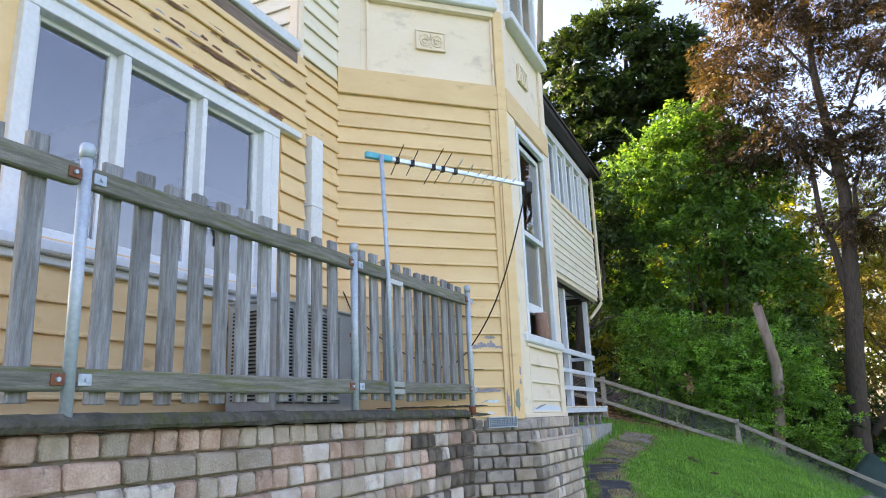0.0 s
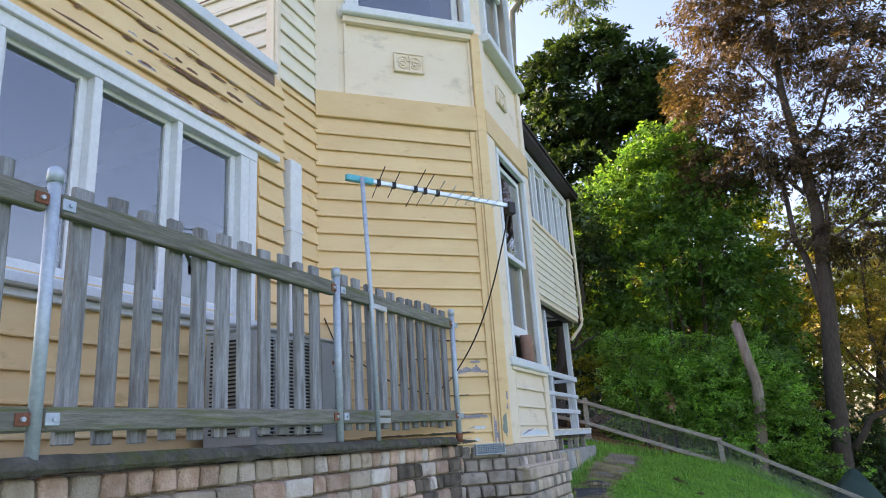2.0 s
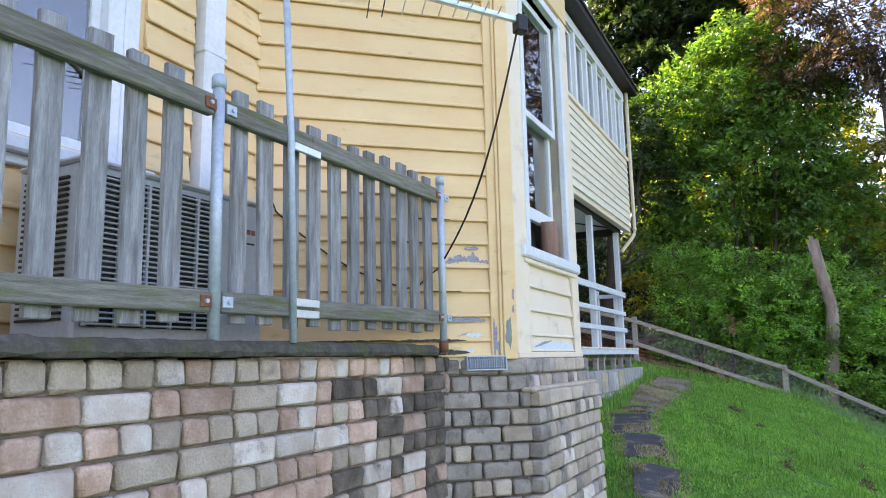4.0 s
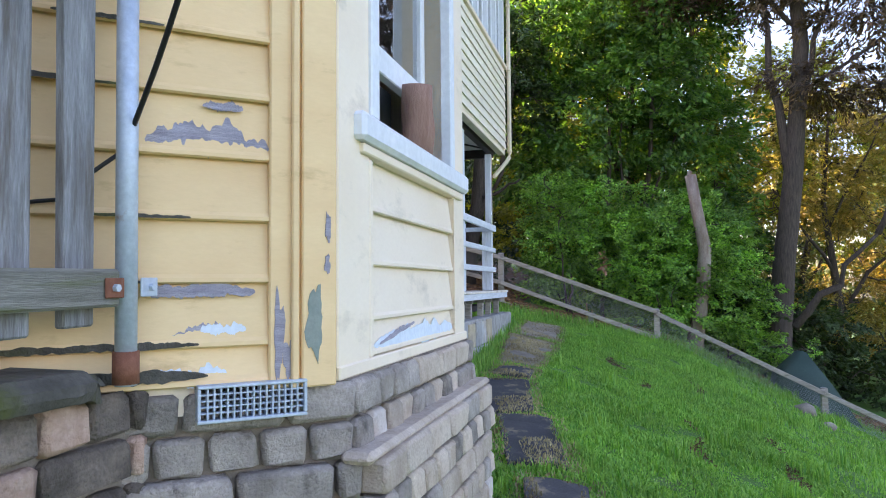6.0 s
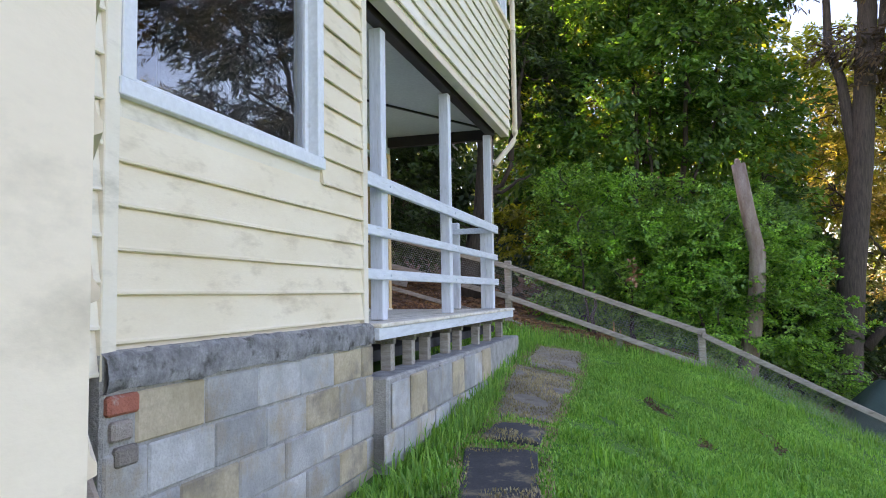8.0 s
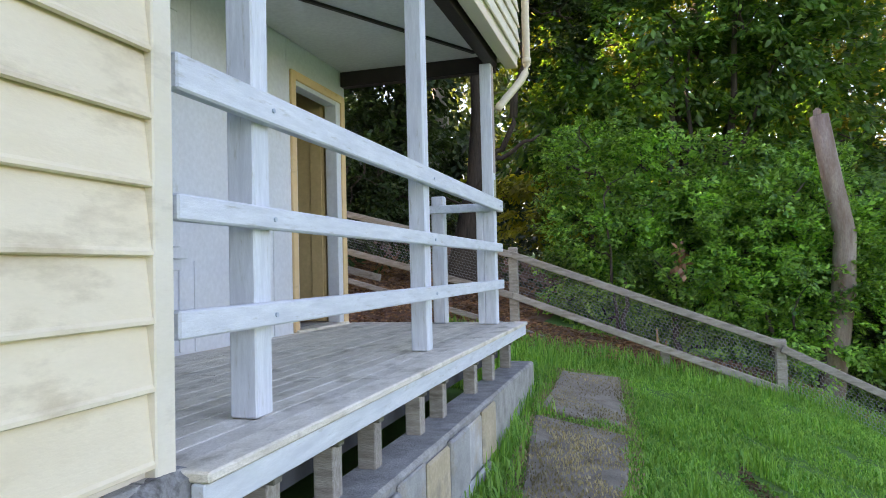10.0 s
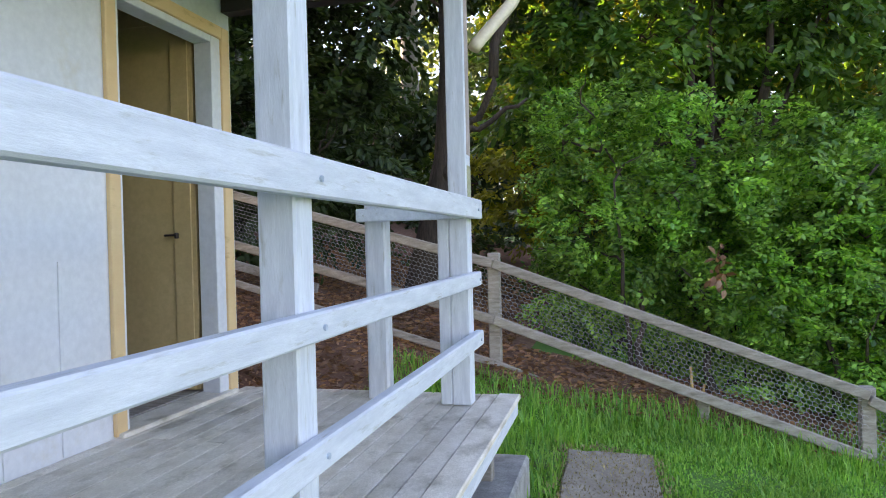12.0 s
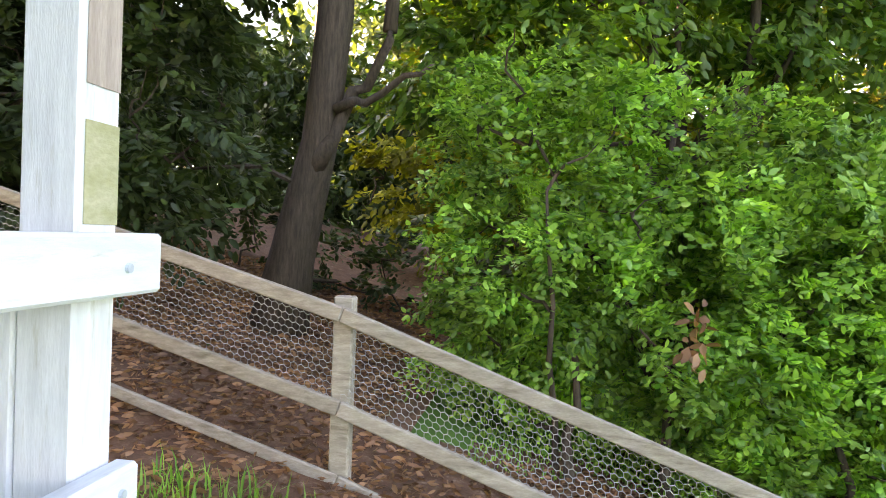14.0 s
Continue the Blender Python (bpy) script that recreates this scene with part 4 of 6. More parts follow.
for i in range(80):
    v = i * 2.345 / 79
    ring = []
    for k, (x, zz) in enumerate(((0.19, 1.262), (0.232, 1.262), (0.238, 1.30), (0.236, 1.34), (0.228, 1.378), (0.205, 1.398), (0.15, 1.40))):
        d = 0.010 * noise.noise(Vector((v * 9, k * 3.3, 1.0))) + 0.006 * noise.noise(Vector((v * 30, k * 5.1, 2.0)))
        drop = 0.02 * max(noise.noise(Vector((v * 5, 0, 7))), -0.3) if k < 2 else 0
        ring.append(bm.verts.new((x + d, v, zz + d - drop)))
    rows.append(ring)
for r, s in zip(rows, rows[1:]):
    for k in range(6):
        bm.faces.new((r[k], r[k + 1], s[k + 1], s[k]))
bmesh.ops.recalc_face_normals(bm, faces=bm.faces[:])
part("bond_beam", bm, BONDBEAM, base)
for i in range(3):
    piece("corner_brick", (0.19, 0.01 + 0.02 * i, 1.18 - 0.09 * i), (0.235, 0.16 - 0.03 * (i % 2), 1.25 - 0.09 * i), REDBRICK if i == 0 else BRICKGREY, base, 0.01)
# A flat dark sheet stands in for the shaded opening under the floor.
hatch = tagged(piece("hatch", (-2.84, 7.30, 0.75), (-2.80, 8.02, 1.86), DARKTRIM, None), "sub-floor hatch, a dark sheet for its shaded opening, with grey timber frame", "hatch")
piece("frame", (0.03, 0.66, 0.0), (0.10, 0.75, 1.13), FENCEWOOD, hatch)
piece("frame", (0.03, 0.0, 1.11), (0.10, 0.66, 1.19), FENCEWOOD, hatch)
piece("panel", (0.0401, 0.0, 0.0), (0.055, 0.55, 1.10), CONCRETE, hatch)

# ---- small things on the walls ----
vent = empty("air_vent", mB1 @ Matrix.Translation((1.195, -0.055, 1.887)), label="blue-grey pressed metal vent grille in the brick base", category="vent")
for lo, hi in (((0, 0, 0), (0.245, 0.05, 0.008)), ((0, 0, 0.076), (0.245, 0.05, 0.084)), ((0, 0.001, 0.008), (0.008, 0.05, 0.076)), ((0.237, 0.001, 0.008), (0.245, 0.05, 0.076))):
    piece("frame", lo, hi, GALV, vent, 0.002)
for i in range(1, 16):
    piece("bar", (0.008 + i * 0.01431 - 0.0021, 0.004, 0.008), (0.008 + i * 0.01431 + 0.0021, 0.03, 0.076), GALV, vent, 0.001)
for i in range(1, 5):
    piece("cross_bar", (0.008, 0.006, 0.008 + i * 0.0136 - 0.0018), (0.237, 0.028, 0.008 + i * 0.0136 + 0.0018), GALV, vent, 0.001)
piece("backing", (0.006, 0.045, 0.006), (0.239, 0.05, 0.078), BLACK, vent, 0.001)


def medallion(m):
    ob = empty("medallion", m, label="small cream moulded plaster ornament on the bay panel", category="ornament", group="bay ornaments")
    piece("plate", (-0.14, -0.02, -0.095), (0.14, 0.0, 0.095), CREAM, ob, 0.01)
    for lo, hi in (((-0.14, -0.032, 0.08), (0.14, -0.018, 0.095)), ((-0.14, -0.032, -0.095), (0.14, -0.018, -0.08)), ((-0.14, -0.031, -0.08), (-0.122, -0.018, 0.08)), ((0.122, -0.031, -0.08), (0.14, -0.018, 0.08))):
        piece("border", lo, hi, CREAM, ob, 0.004)
    bm = bmesh.new()
    for cx in (-0.06, 0.06):
        for s in (1, -1):
            pts = [(cx + (0.012 + 0.036 * f) * math.cos(s * 9 * f + (0 if cx > 0 else math.pi)), -0.024, s * 0.012 + (0.012 + 0.036 * f) * math.sin(9 * f) * s) for f in np.linspace(0, 1, 22)]
            tube_into(bm, pts, 0.007, 6)
    tube_into(bm, [(0, -0.024, -0.07), (0.012, -0.027, 0), (0, -0.024, 0.07)], 0.009, 6)
    tube_into(bm, [(-0.11, -0.024, 0), (0, -0.03, 0.02), (0.11, -0.024, 0)], 0.006, 6)
    part("scroll_relief", bm, CREAM, ob)


medallion(mB1 @ Matrix.Translation((0.83, 0, 5.23)))
medallion(mB2 @ Matrix.Translation((0.61, 0, 5.25)))
pipe = empty("downpipe", pose(-2.50, 3.89, 2.0), label="square white downpipe ending open on the wall", category="downpipe")
piece("pipe", (0, 0, 0.0), (0.085, 0.135, 2.05), WHITE, pipe, 0.008)
piece("bracket", (-0.03, -0.01, 1.5), (0.088, 0.145, 1.53), WHITE, pipe)
log = tube("log", [(-1.425, 6.16, 2.652), (-1.42, 6.165, 2.74), (-1.425, 6.16, 2.83), (-1.42, 6.15, 2.905)], [0.056, 0.06, 0.058, 0.055], TERRACOTTA, None, 14)
tagged(log, "short weathered log propping up the window sash", "log")
# Same near-black as the rooms, so only darkness shows under the raised sash.
tagged(piece("blind", (-1.70, 5.50, 2.6), (-1.66, 6.55, 3.0), ROOMSHADE), "plain board behind the open sash, dark as the rooms", "blind")
spout = empty("rain_pipe", pose(-2.62, 15.17, 4.3), label="cream rain pipe bending back to the verandah post", category="rain pipe")
bm = bmesh.new()
tube_into(bm, [(0, 0, 3.0), (0, 0, 0.10), (-0.01, -0.01, 0.03), (-0.05, -0.04, -0.05), (-0.22, -0.20, -0.30), (-0.235, -0.21, -0.33)], 0.035, 12)
bmesh.ops.recalc_face_normals(bm, faces=bm.faces[:])
part("pipe", bm, PIPECREAM, spout, smooth=True)
for zz in (0.12, 1.5, 2.6):
    bm = bmesh.new()
    tube_into(bm, [(0, 0, zz), (0, 0, zz + 0.04)], 0.042, 12)
    part("collar", bm, PIPECREAM, spout, smooth=True)

# ---- terrace and its brick wall ----
slab_block("terrace", (-2.465, -4.0, 1.5), (-1.86, 4.40, 1.965), MOSSCAP, "mossy terrace in front of the wing", "terrace")
BRICKS = {}


def brick_mesh(size, mat, variant):
    key = (*[round(s, 3) for s in size], mat.name, variant)
    if key not in BRICKS:
        bm = bmesh.new()
        chamfer_box(bm, (0, 0, 0), size, 0.012)
        r = random.Random(variant * 7 + 1)
        for v in bm.verts:
            v.co += Vector([r.uniform(-0.0042, 0.0042) for _ in range(3)])
        me = mesh_of(bm, mat)
        for f in me.polygons:
            f.use_smooth = max(abs(c) for c in f.normal) < 0.93
        BRICKS[key] = me
    return BRICKS[key]


def brick_courses(w, length, z_top, z_low, depth, pick, header_first=True, u0=0.0, part_from=-1e9, pitch=0.0972, gap=0.010, y=-0.030):
    """Courses of headers and stretchers from the top down; those past part_from are parts, the rest one joined mesh."""
    joined, z, row = bmesh.new(), z_top, 0
    many = 0
    while z > z_low + 0.02:
        head = (row % 2 == 0) == header_first
        u = u0 - (0.0 if head else 0.06)
        while u < length - 0.02:
            ln = (0.1165 if head or random.random() < 0.16 else 0.235)
            a, b = max(u, u0), min(u + ln, length)
            if b - a > 0.03:
                size = (b - a - gap, depth, pitch - gap)
                if a >= part_from:
                    ob = new("brick", brick_mesh(size, pick(a, z), random.randrange(4)))
                    ob.parent = w
                    ob.matrix_basis = Matrix.Translation((a + gap / 2, y + random.uniform(-0.005, 0.004), z - pitch + gap / 2))
                else:
                    many += 1
                    chamfer_box(joined, (a + gap / 2, y, z - pitch + gap / 2), (b - gap / 2, y + depth, z - gap / 2), 0.013)
            u += ln
        z -= pitch
        row += 1
    if many:
        tagged(part("brick_rest", joined, BRICK, w), kind="stuff")
    else:
        joined.free()


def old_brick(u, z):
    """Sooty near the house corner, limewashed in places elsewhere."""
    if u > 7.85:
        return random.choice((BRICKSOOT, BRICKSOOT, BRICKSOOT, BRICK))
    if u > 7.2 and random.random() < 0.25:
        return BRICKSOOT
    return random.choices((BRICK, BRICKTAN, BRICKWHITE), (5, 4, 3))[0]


bwall = wall("wall_terrace", (-1.74, -3.2), (-1.74, 5.12), 0.0, 1.965, (), 0.13, MORTAR, "old red brick terrace wall with patches of limewash")
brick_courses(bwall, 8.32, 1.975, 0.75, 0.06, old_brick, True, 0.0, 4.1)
cap = bmesh.new()
rows = []
for i in range(460):
    u = -3.2 + i * 8.175 / 459
    d = 0.012 * noise.noise(Vector((u * 5, 0, 0))) + 0.008 * noise.noise(Vector((u * 23, 2, 0))) + 0.006 * noise.noise(Vector((u * 71, 3, 0))) - 0.05 * max(0.0, (u - 4.85) / 0.13) ** 2
    e = 0.010 * noise.noise(Vector((u * 7, 4, 0))) + 0.006 * noise.noise(Vector((u * 27, 6, 0))) - 0.02 * max(0.0, (u - 4.88) / 0.1) ** 2
    rows.append([cap.verts.new(p) for p in ((-1.86, u, 1.976), (-1.665 + d, u, 1.979 + e), (-1.655 + 1.5 * d, u, 1.994 - e), (-1.658 + d, u, 2.014 + e), (-1.685 + d, u, 2.034 + e), (-1.86, u, 2.036 + e))])
for r, s in zip(rows, rows[1:]):
    for i in range(6):
        cap.faces.new((r[i], r[(i + 1) % 6], s[(i + 1) % 6], s[i]))
cap.faces.new(rows[0]), cap.faces.new(rows[-1][::-1])
bmesh.ops.recalc_face_normals(cap, faces=cap.faces[:])
tagged(new("wall_cap", mesh_of(cap, MOSSCAP)), "mossy rounded concrete capping on the brick wall", "capping", kind="structure")


def plinth(name, a, b, step, picker, label):
    w = wall(name, a, b, 0.2, 1.955, (), 0.12, MORTAR, label, 0.0)
    ln = (Vector(b) - Vector(a)).length
    brick_courses(w, ln + 0.02, 1.955, 1.77, 0.05, picker, False, 0.0)
    brick_courses(w, ln + step * 0.6 + 0.02, 1.765, 0.75, 0.05 + step, picker, False, 0.0, y=-0.028 - step)
    return w


PA, PB, PC, PD = (-1.98, 4.90), (-1.385, 5.435), (-1.385, 6.745), (-2.70, 7.95)
p1 = plinth("wall_plinth_south_east", PA, PB, 0.02, lambda u, z: random.choices((BRICKGREY, BRICKTAN), (3, 1))[0], "grey weathered brick base under the angled bay wall")
p2 = plinth("wall_plinth_east", PB, PC, 0.075, lambda u, z: random.choices((BRICKTAN, BRICKGREY, BRICKWHITE), (5, 2, 1))[0], "stepped grey and tan brick base of the bay")
piece("mortar_ledge", (-0.05, -0.085, 1.755), (1.37, 0.0, 1.785), BRICKTAN, p2, 0.012)
plinth("wall_plinth_north_east", PC, PD, 0.05, lambda u, z: BRICKTAN, "brick base of the bay's return")


# ---- picket fence on the wall ----
def picket_mesh(k):
    key = ("picket", k)
    if key not in MESHES:
        bm = bmesh.new()
        r = random.Random(k)
        h = 0.885 + r.uniform(-0.008, 0.008)
        chamfer_box(bm, (0, -0.038, 0), (0.024, 0.038, h), 0.004)
        for v in bm.verts:
            v.co.x += 0.006 * (v.co.z / h) * r.uniform(-1, 1)
            v.co.y += r.uniform(-0.0015, 0.0015)
        MESHES[key] = mesh_of(bm, GREYWOOD)
    return MESHES[key]


fence = empty("picket_fence", pose(-1.72, 1.512, 2.012, 0.75), label="grey weathered timber picket fence with mossy rails on pipe posts", category="fence")
ys = [y for y in np.arange(-1.74, 1.45, 0.148)] + list(1.656 + 0.1475 * np.arange(11)) + [3.44, 3.59] + [3.745 + 0.1465 * i for i in range(9)]
for i, y in enumerate(ys):
    ob = new("picket", picket_mesh(i % 7))
    ob.parent = fence
    ob.matrix_basis = Matrix.Translation((-0.028, y - 1.5 + random.uniform(-0.006, 0.006), 0.052 + random.uniform(-0.008, 0.008))) @ Matrix.Rotation(radians(random.uniform(-0.8, 0.8)), 4, "X")
for y0, y1 in ((-1.8, 1.49), (1.545, 3.265), (3.315, 3.82), (3.822, 4.985)):
    for z0, z1 in ((2.822, 2.90), (2.122, 2.198)):
        piece("rail", (-0.003, y0 - 1.5, z0 - 2.03), (0.036, y1 - 1.5, z1 - 2.03), RAILWOOD, fence, 0.006)
for y in (1.516, 3.29, 5.012):
    low = -0.07 if y > 4 else 0.0
    p = tube("post", [(0.025, y - 1.5, low), (0.025, y - 1.5, 0.93)], 0.0215, GALV, fence, 14, "galvanised steel pipe post")
    bm = bmesh.new()
    tube_into(bm, [(0.025, y - 1.5, 0.90), (0.025, y - 1.5, 0.94), (0.025, y - 1.5, 0.953)], [0.0265, 0.0265, 0.019], 14)
    part("cap", bm, GALV, p, smooth=True)
    for z in (0.83, 0.13):
        for s in (-1, 1):
            piece("bracket", (0.037, y - 1.5 + s * 0.05 - 0.025, z - 0.02), (0.043, y - 1.5 + s * 0.05 + 0.025, z + 0.02), RUST if s < 0 else GALV, p, 0.002)
            bm = bmesh.new()
            tube_into(bm, [(0.043, y - 1.5 + s * 0.052, z), (0.052, y - 1.5 + s * 0.052, z)], 0.008, 6)
            part("bolt", bm, GALV, p)
    if y > 4:
        tube("collar", [(0.025, y - 1.5, -0.066), (0.025, y - 1.5, 0.0)], 0.0265, RUST, p, 12, "rusty collar")


# ---- television antenna ----
def antenna():
    a = empty("antenna", pose(-1.675, 3.70, 2.03), label="television antenna with aluminium boom on a thin steel pole", category="antenna")
    tube("pole", [(0, 0, 0), (-0.005, -0.03, 0.85), (-0.02, -0.07, 1.63)], 0.0145, GALV, a, 12)
    p, q = Vector((-0.09, -0.10, 1.63)), Vector((0.645, 0.90, 1.60))
    d = (q - p).normalized()
    beam("boom", p, q, 0.024, 0.03, ALU, a, 0.003)
    beam("clamp", p - d * 0.03, p + d * 0.16, 0.034, 0.042, BLUEPLASTIC, a, 0.004, "cyan plastic clamp")
    beam("end_box", q - d * 0.01 + Vector((0, 0, -0.02)), q + d * 0.05 + Vector((0, 0, -0.02)), 0.06, 0.09, BLACK, a, 0.006, "black junction box")
    side = Vector((0.62, -0.78, 0.06)).normalized()
    for f, ln in ((0.16, 0.24), (0.25, 0.20), (0.38, 0.30), (0.44, 0.26), (0.52, 0.2), (0.60, 0.16), (0.67, 0.13), (0.73, 0.11), (0.79, 0.10), (0.85, 0.09), (0.91, 0.08)):
        c = p.lerp(q, f)
        tube("rod", [c - side * ln, c + side * ln], 0.0032, BLACK if f < 0.5 else ALU, a, 6)
        if f < 0.6:
            beam("insulator", c - d * 0.015, c + d * 0.015, 0.03, 0.042, BLACK, a, 0.003)
    for z in (0.80, 0.16, 0.115):
        piece("bracket", (-0.012, -0.01, z - 0.016), (0.004, 0.16, z + 0.016), ALU, a, 0.002)
    tube("cable", [q + Vector((0.0, 0.0, -0.06)) + Vector((-0.70, 0.45, -1.09)) * f + Vector((0.03, -0.02, -0.14)) * math.sin(math.pi * f) for f in np.linspace(0, 1, 16)], 0.0055, BLACK, a, 6, "black cable")
    return a


antenna()
low = [Vector((-1.73, 5.05, 2.48))] + [mB1 @ Vector((u, -0.032, z)) for u, z in ((0.97, 2.42), (0.92, 2.37), (0.85, 2.36), (0.7, 2.40), (0.55, 2.46), (0.4, 2.55), (0.25, 2.66), (0.12, 2.78), (0.05, 2.95))]
tagged(tube("wall_cable", low, 0.005, BLACK, None, 6), "black cable looped along the weatherboards", "cable")


# ---- air conditioner ----
def air_conditioner():
    a = empty("air_conditioner", pose(-2.36, 3.0, 1.966), label="grey outdoor air conditioning unit with louvred grille on the terrace", category="air conditioner")
    piece("body", (0.0, 0.0, 0.06), (0.34, 0.90, 0.68), ACPAINT, a, 0.012)
    piece("top_cover", (-0.005, -0.005, 0.68), (0.345, 0.905, 0.70), ACPAINT, a, 0.008)
    piece("grille_back", (0.341, 0.03, 0.12), (0.345, 0.62, 0.65), BLACK, a, 0.001)
    for i in range(27):
        piece("louvre", (0.345, 0.03, 0.125 + i * 0.0195), (0.36, 0.62, 0.132 + i * 0.0195), ACPAINT, a, 0.002)
    for i in range(6):
        piece("grille_bar", (0.346, 0.03 + i * 0.116, 0.12), (0.363, 0.042 + i * 0.116, 0.65), ACPAINT, a, 0.002)
    for i in range(24):
        piece("side_louvre", (0.05, -0.012, 0.14 + i * 0.021), (0.29, 0.0, 0.149 + i * 0.021), BLACK, a, 0.001)
    for i in range(3):
        piece("badge", (0.3405, 0.76 + i * 0.03, 0.545), (0.3425, 0.783 + i * 0.03, 0.567), RUST, a, 0.0005, "small red badge")
    piece("badge", (0.3405, 0.77, 0.50), (0.3422, 0.84, 0.508), BLACK, a, 0.0005)
    for y in (0.10, 0.75):
        piece("foot", (-0.01, y, 0.0), (0.37, y + 0.06, 0.06), BLACK, a, 0.004)


air_conditioner()


# ---- wire fence on the slope ----
def wire_fence():
    f = empty("wire_fence", pose(-3.2, 17.4, 1.8), label="old grey post and rail fence with chicken wire down the slope", category="fence")

    def at(p):
        return Vector(p) - Vector((-3.2, 17.4, 1.8))

    posts = [(-9.0, 17.9, 2.95, 4.42), (-6.1, 17.6, 2.30, 3.62), (-3.205, 17.4, 1.55, 2.83), (-0.24, 17.4, 0.75, 1.715), (2.57, 17.45, -0.75, 0.31), (5.3, 17.55, -2.2, -1.02), (8.0, 17.7, -3.4, -2.2), (11.0, 17.9, -4.1, -3.0)]
    for x, y, z0, z1 in posts:
        piece("post", at((x - 0.055, y - 0.045, z0)), at((x + 0.055, y + 0.045, z1)), FENCEWOOD, f, 0.01)
    hexes_v, hexes_e = [], []
    for (xa, ya, _, za), (xb, yb, _, zb) in zip(posts, posts[1:]):
        ta, tb = za - 0.055, zb - 0.055
        if xb > -1 and xa < -1:
            tb = zb - 0.02
        a, b = at((xa, ya - 0.07, ta)), at((xb, yb - 0.07, tb))
        beam("rail", a - Vector((0, 0, 0.04)), b - Vector((0, 0, 0.04)), 0.035, 0.085, FENCEWOOD, f, 0.008)
        beam("rail", a - Vector((0, 0, 0.54)), b - Vector((0, 0, 0.54)), 0.035, 0.085, FENCEWOOD, f, 0.008)
        if xa < -0.5:
            beam("base_board", a - Vector((0, 0, 0.93)), b - Vector((0, 0, 0.93)), 0.03, 0.07, FENCEWOOD, f, 0.008)
        # hexagons of wire between the rails
        w, h = 0.042, 0.036
        n, rows_n = int((xb - xa) / w), 14
        bm = bmesh.new()
        for i in range(n):
            for j in range(rows_n):
                u = i * w + (w / 2 if j % 2 else 0)
                v = 0.02 + j * h

                def p(du, dv):
                    g = (u + du) / (xb - xa)
                    q = a.lerp(b, g) - Vector((0, 0, 0.02 + v + dv))
                    q.y += 0.03 + 0.006 * math.sin(u * 3.1 + v * 9)
                    return q

                for s, e in (((0, 0), (w / 2, -0.012)), ((w / 2, -0.012), (w, 0)), ((0, 0), (0, h - 0.012))):
                    s, e = p(*s), p(*e)
                    r = 0.0017
                    q = [bm.verts.new(s + Vector((0, 0, r))), bm.verts.new(s + Vector((r, -r, -r))), bm.verts.new(s + Vector((-r, r, -r))), bm.verts.new(e + Vector((0, 0, r))), bm.verts.new(e + Vector((r, -r, -r))), bm.verts.new(e + Vector((-r, r, -r)))]
                    for x, y in ((0, 1), (1, 2), (2, 0)):
                        bm.faces.new((q[x], q[y], q[y + 3], q[x + 3]))
        part("wire_mesh", bm, WIRE, f, "galvanised chicken wire")
    for x, z in ((-1.46, 1.60), (1.2, 0.35)):
        gz = float(ground_z(x, 17.45))
        piece("short_post", at((x - 0.05, 17.4, gz - 0.2)), at((x + 0.05, 17.48, z)), FENCEWOOD, f, 0.01)


wire_fence()
tagged(beam("plank", (-6.7, 18.2, 2.85), (-5.2, 18.0, 2.48), 0.04, 0.10, FENCEWOOD), "grey plank lying on the bank", "plank")


def green_cover():
    """A dark green tent-like cover over a heap, behind the fence."""
    x0, y0 = 2.45, 18.1
    g = float(ground_z(x0, y0))
    c = empty("cover", pose(x0, y0, g), label="dark green peaked cover over a heap behind the fence", category="cover")
    bm = bmesh.new()
    low = [bm.verts.new(p) for p in ((-0.55, -0.25, 0.12), (0.85, -0.25, -0.42), (0.85, 0.7, -0.42), (-0.55, 0.7, 0.12))]
    mid = [bm.verts.new(p) for p in ((-0.5, -0.2, 0.50), (0.42, -0.2, 0.30), (0.42, 0.6, 0.30), (-0.5, 0.6, 0.50))]
    top = [bm.verts.new(p) for p in ((-0.12, 0.1, 0.95), (0.02, 0.1, 0.93), (0.02, 0.3, 0.93), (-0.12, 0.3, 0.95))]
    for a, b in ((low, mid), (mid, top)):
        for i in range(4):
            bm.faces.new((a[i], a[(i + 1) % 4], b[(i + 1) % 4], b[i]))
    bm.faces.new(top)
    bmesh.ops.recalc_face_normals(bm, faces=bm.faces[:])
    bmesh.ops.bevel(bm, geom=bm.edges[:], offset=0.02, segments=2, affect="EDGES")
    part("sheet", bm, COVER, c, smooth=True)


def stone(x, y, r, seed):
    bm = bmesh.new()
    bmesh.ops.create_icosphere(bm, subdivisions=3, radius=1.0)
    for v in bm.verts:
        k = 1 + 0.28 * noise.noise(v.co * 1.4 + Vector((seed, 0, 0))) + 0.08 * noise.noise(v.co * 5)
        v.co = Vector((v.co.x * r * k, v.co.y * r * 0.8 * k, v.co.z * r * 0.7 * k))
    ob = new("stone", mesh_of(bm, SLABTAN, True))
    ob.location = (x, y, float(ground_z(x, y)) + r * 0.2)
    tagged(ob, "rough tan stone half sunk in the grass by the fence", "stone")


green_cover()
stone(1.98, 16.2, 0.17, 3)
stone(2.2, 15.7, 0.10, 8)
stakes = empty("broken_stake", pose(-1.52, 17.5, float(ground_z(-1.52, 17.5))), label="splintered pale yellow stake ends against the fence", category="stake")
for dx, dz, tilt in ((-0.05, 0.34, 0.10), (0.0, 0.42, -0.05), (0.04, 0.28, 0.16)):
    beam("splinter", (dx, 0, -0.06), (dx + tilt * dz, 0.02, dz), 0.022, 0.016, STAKE, stakes, 0.004)


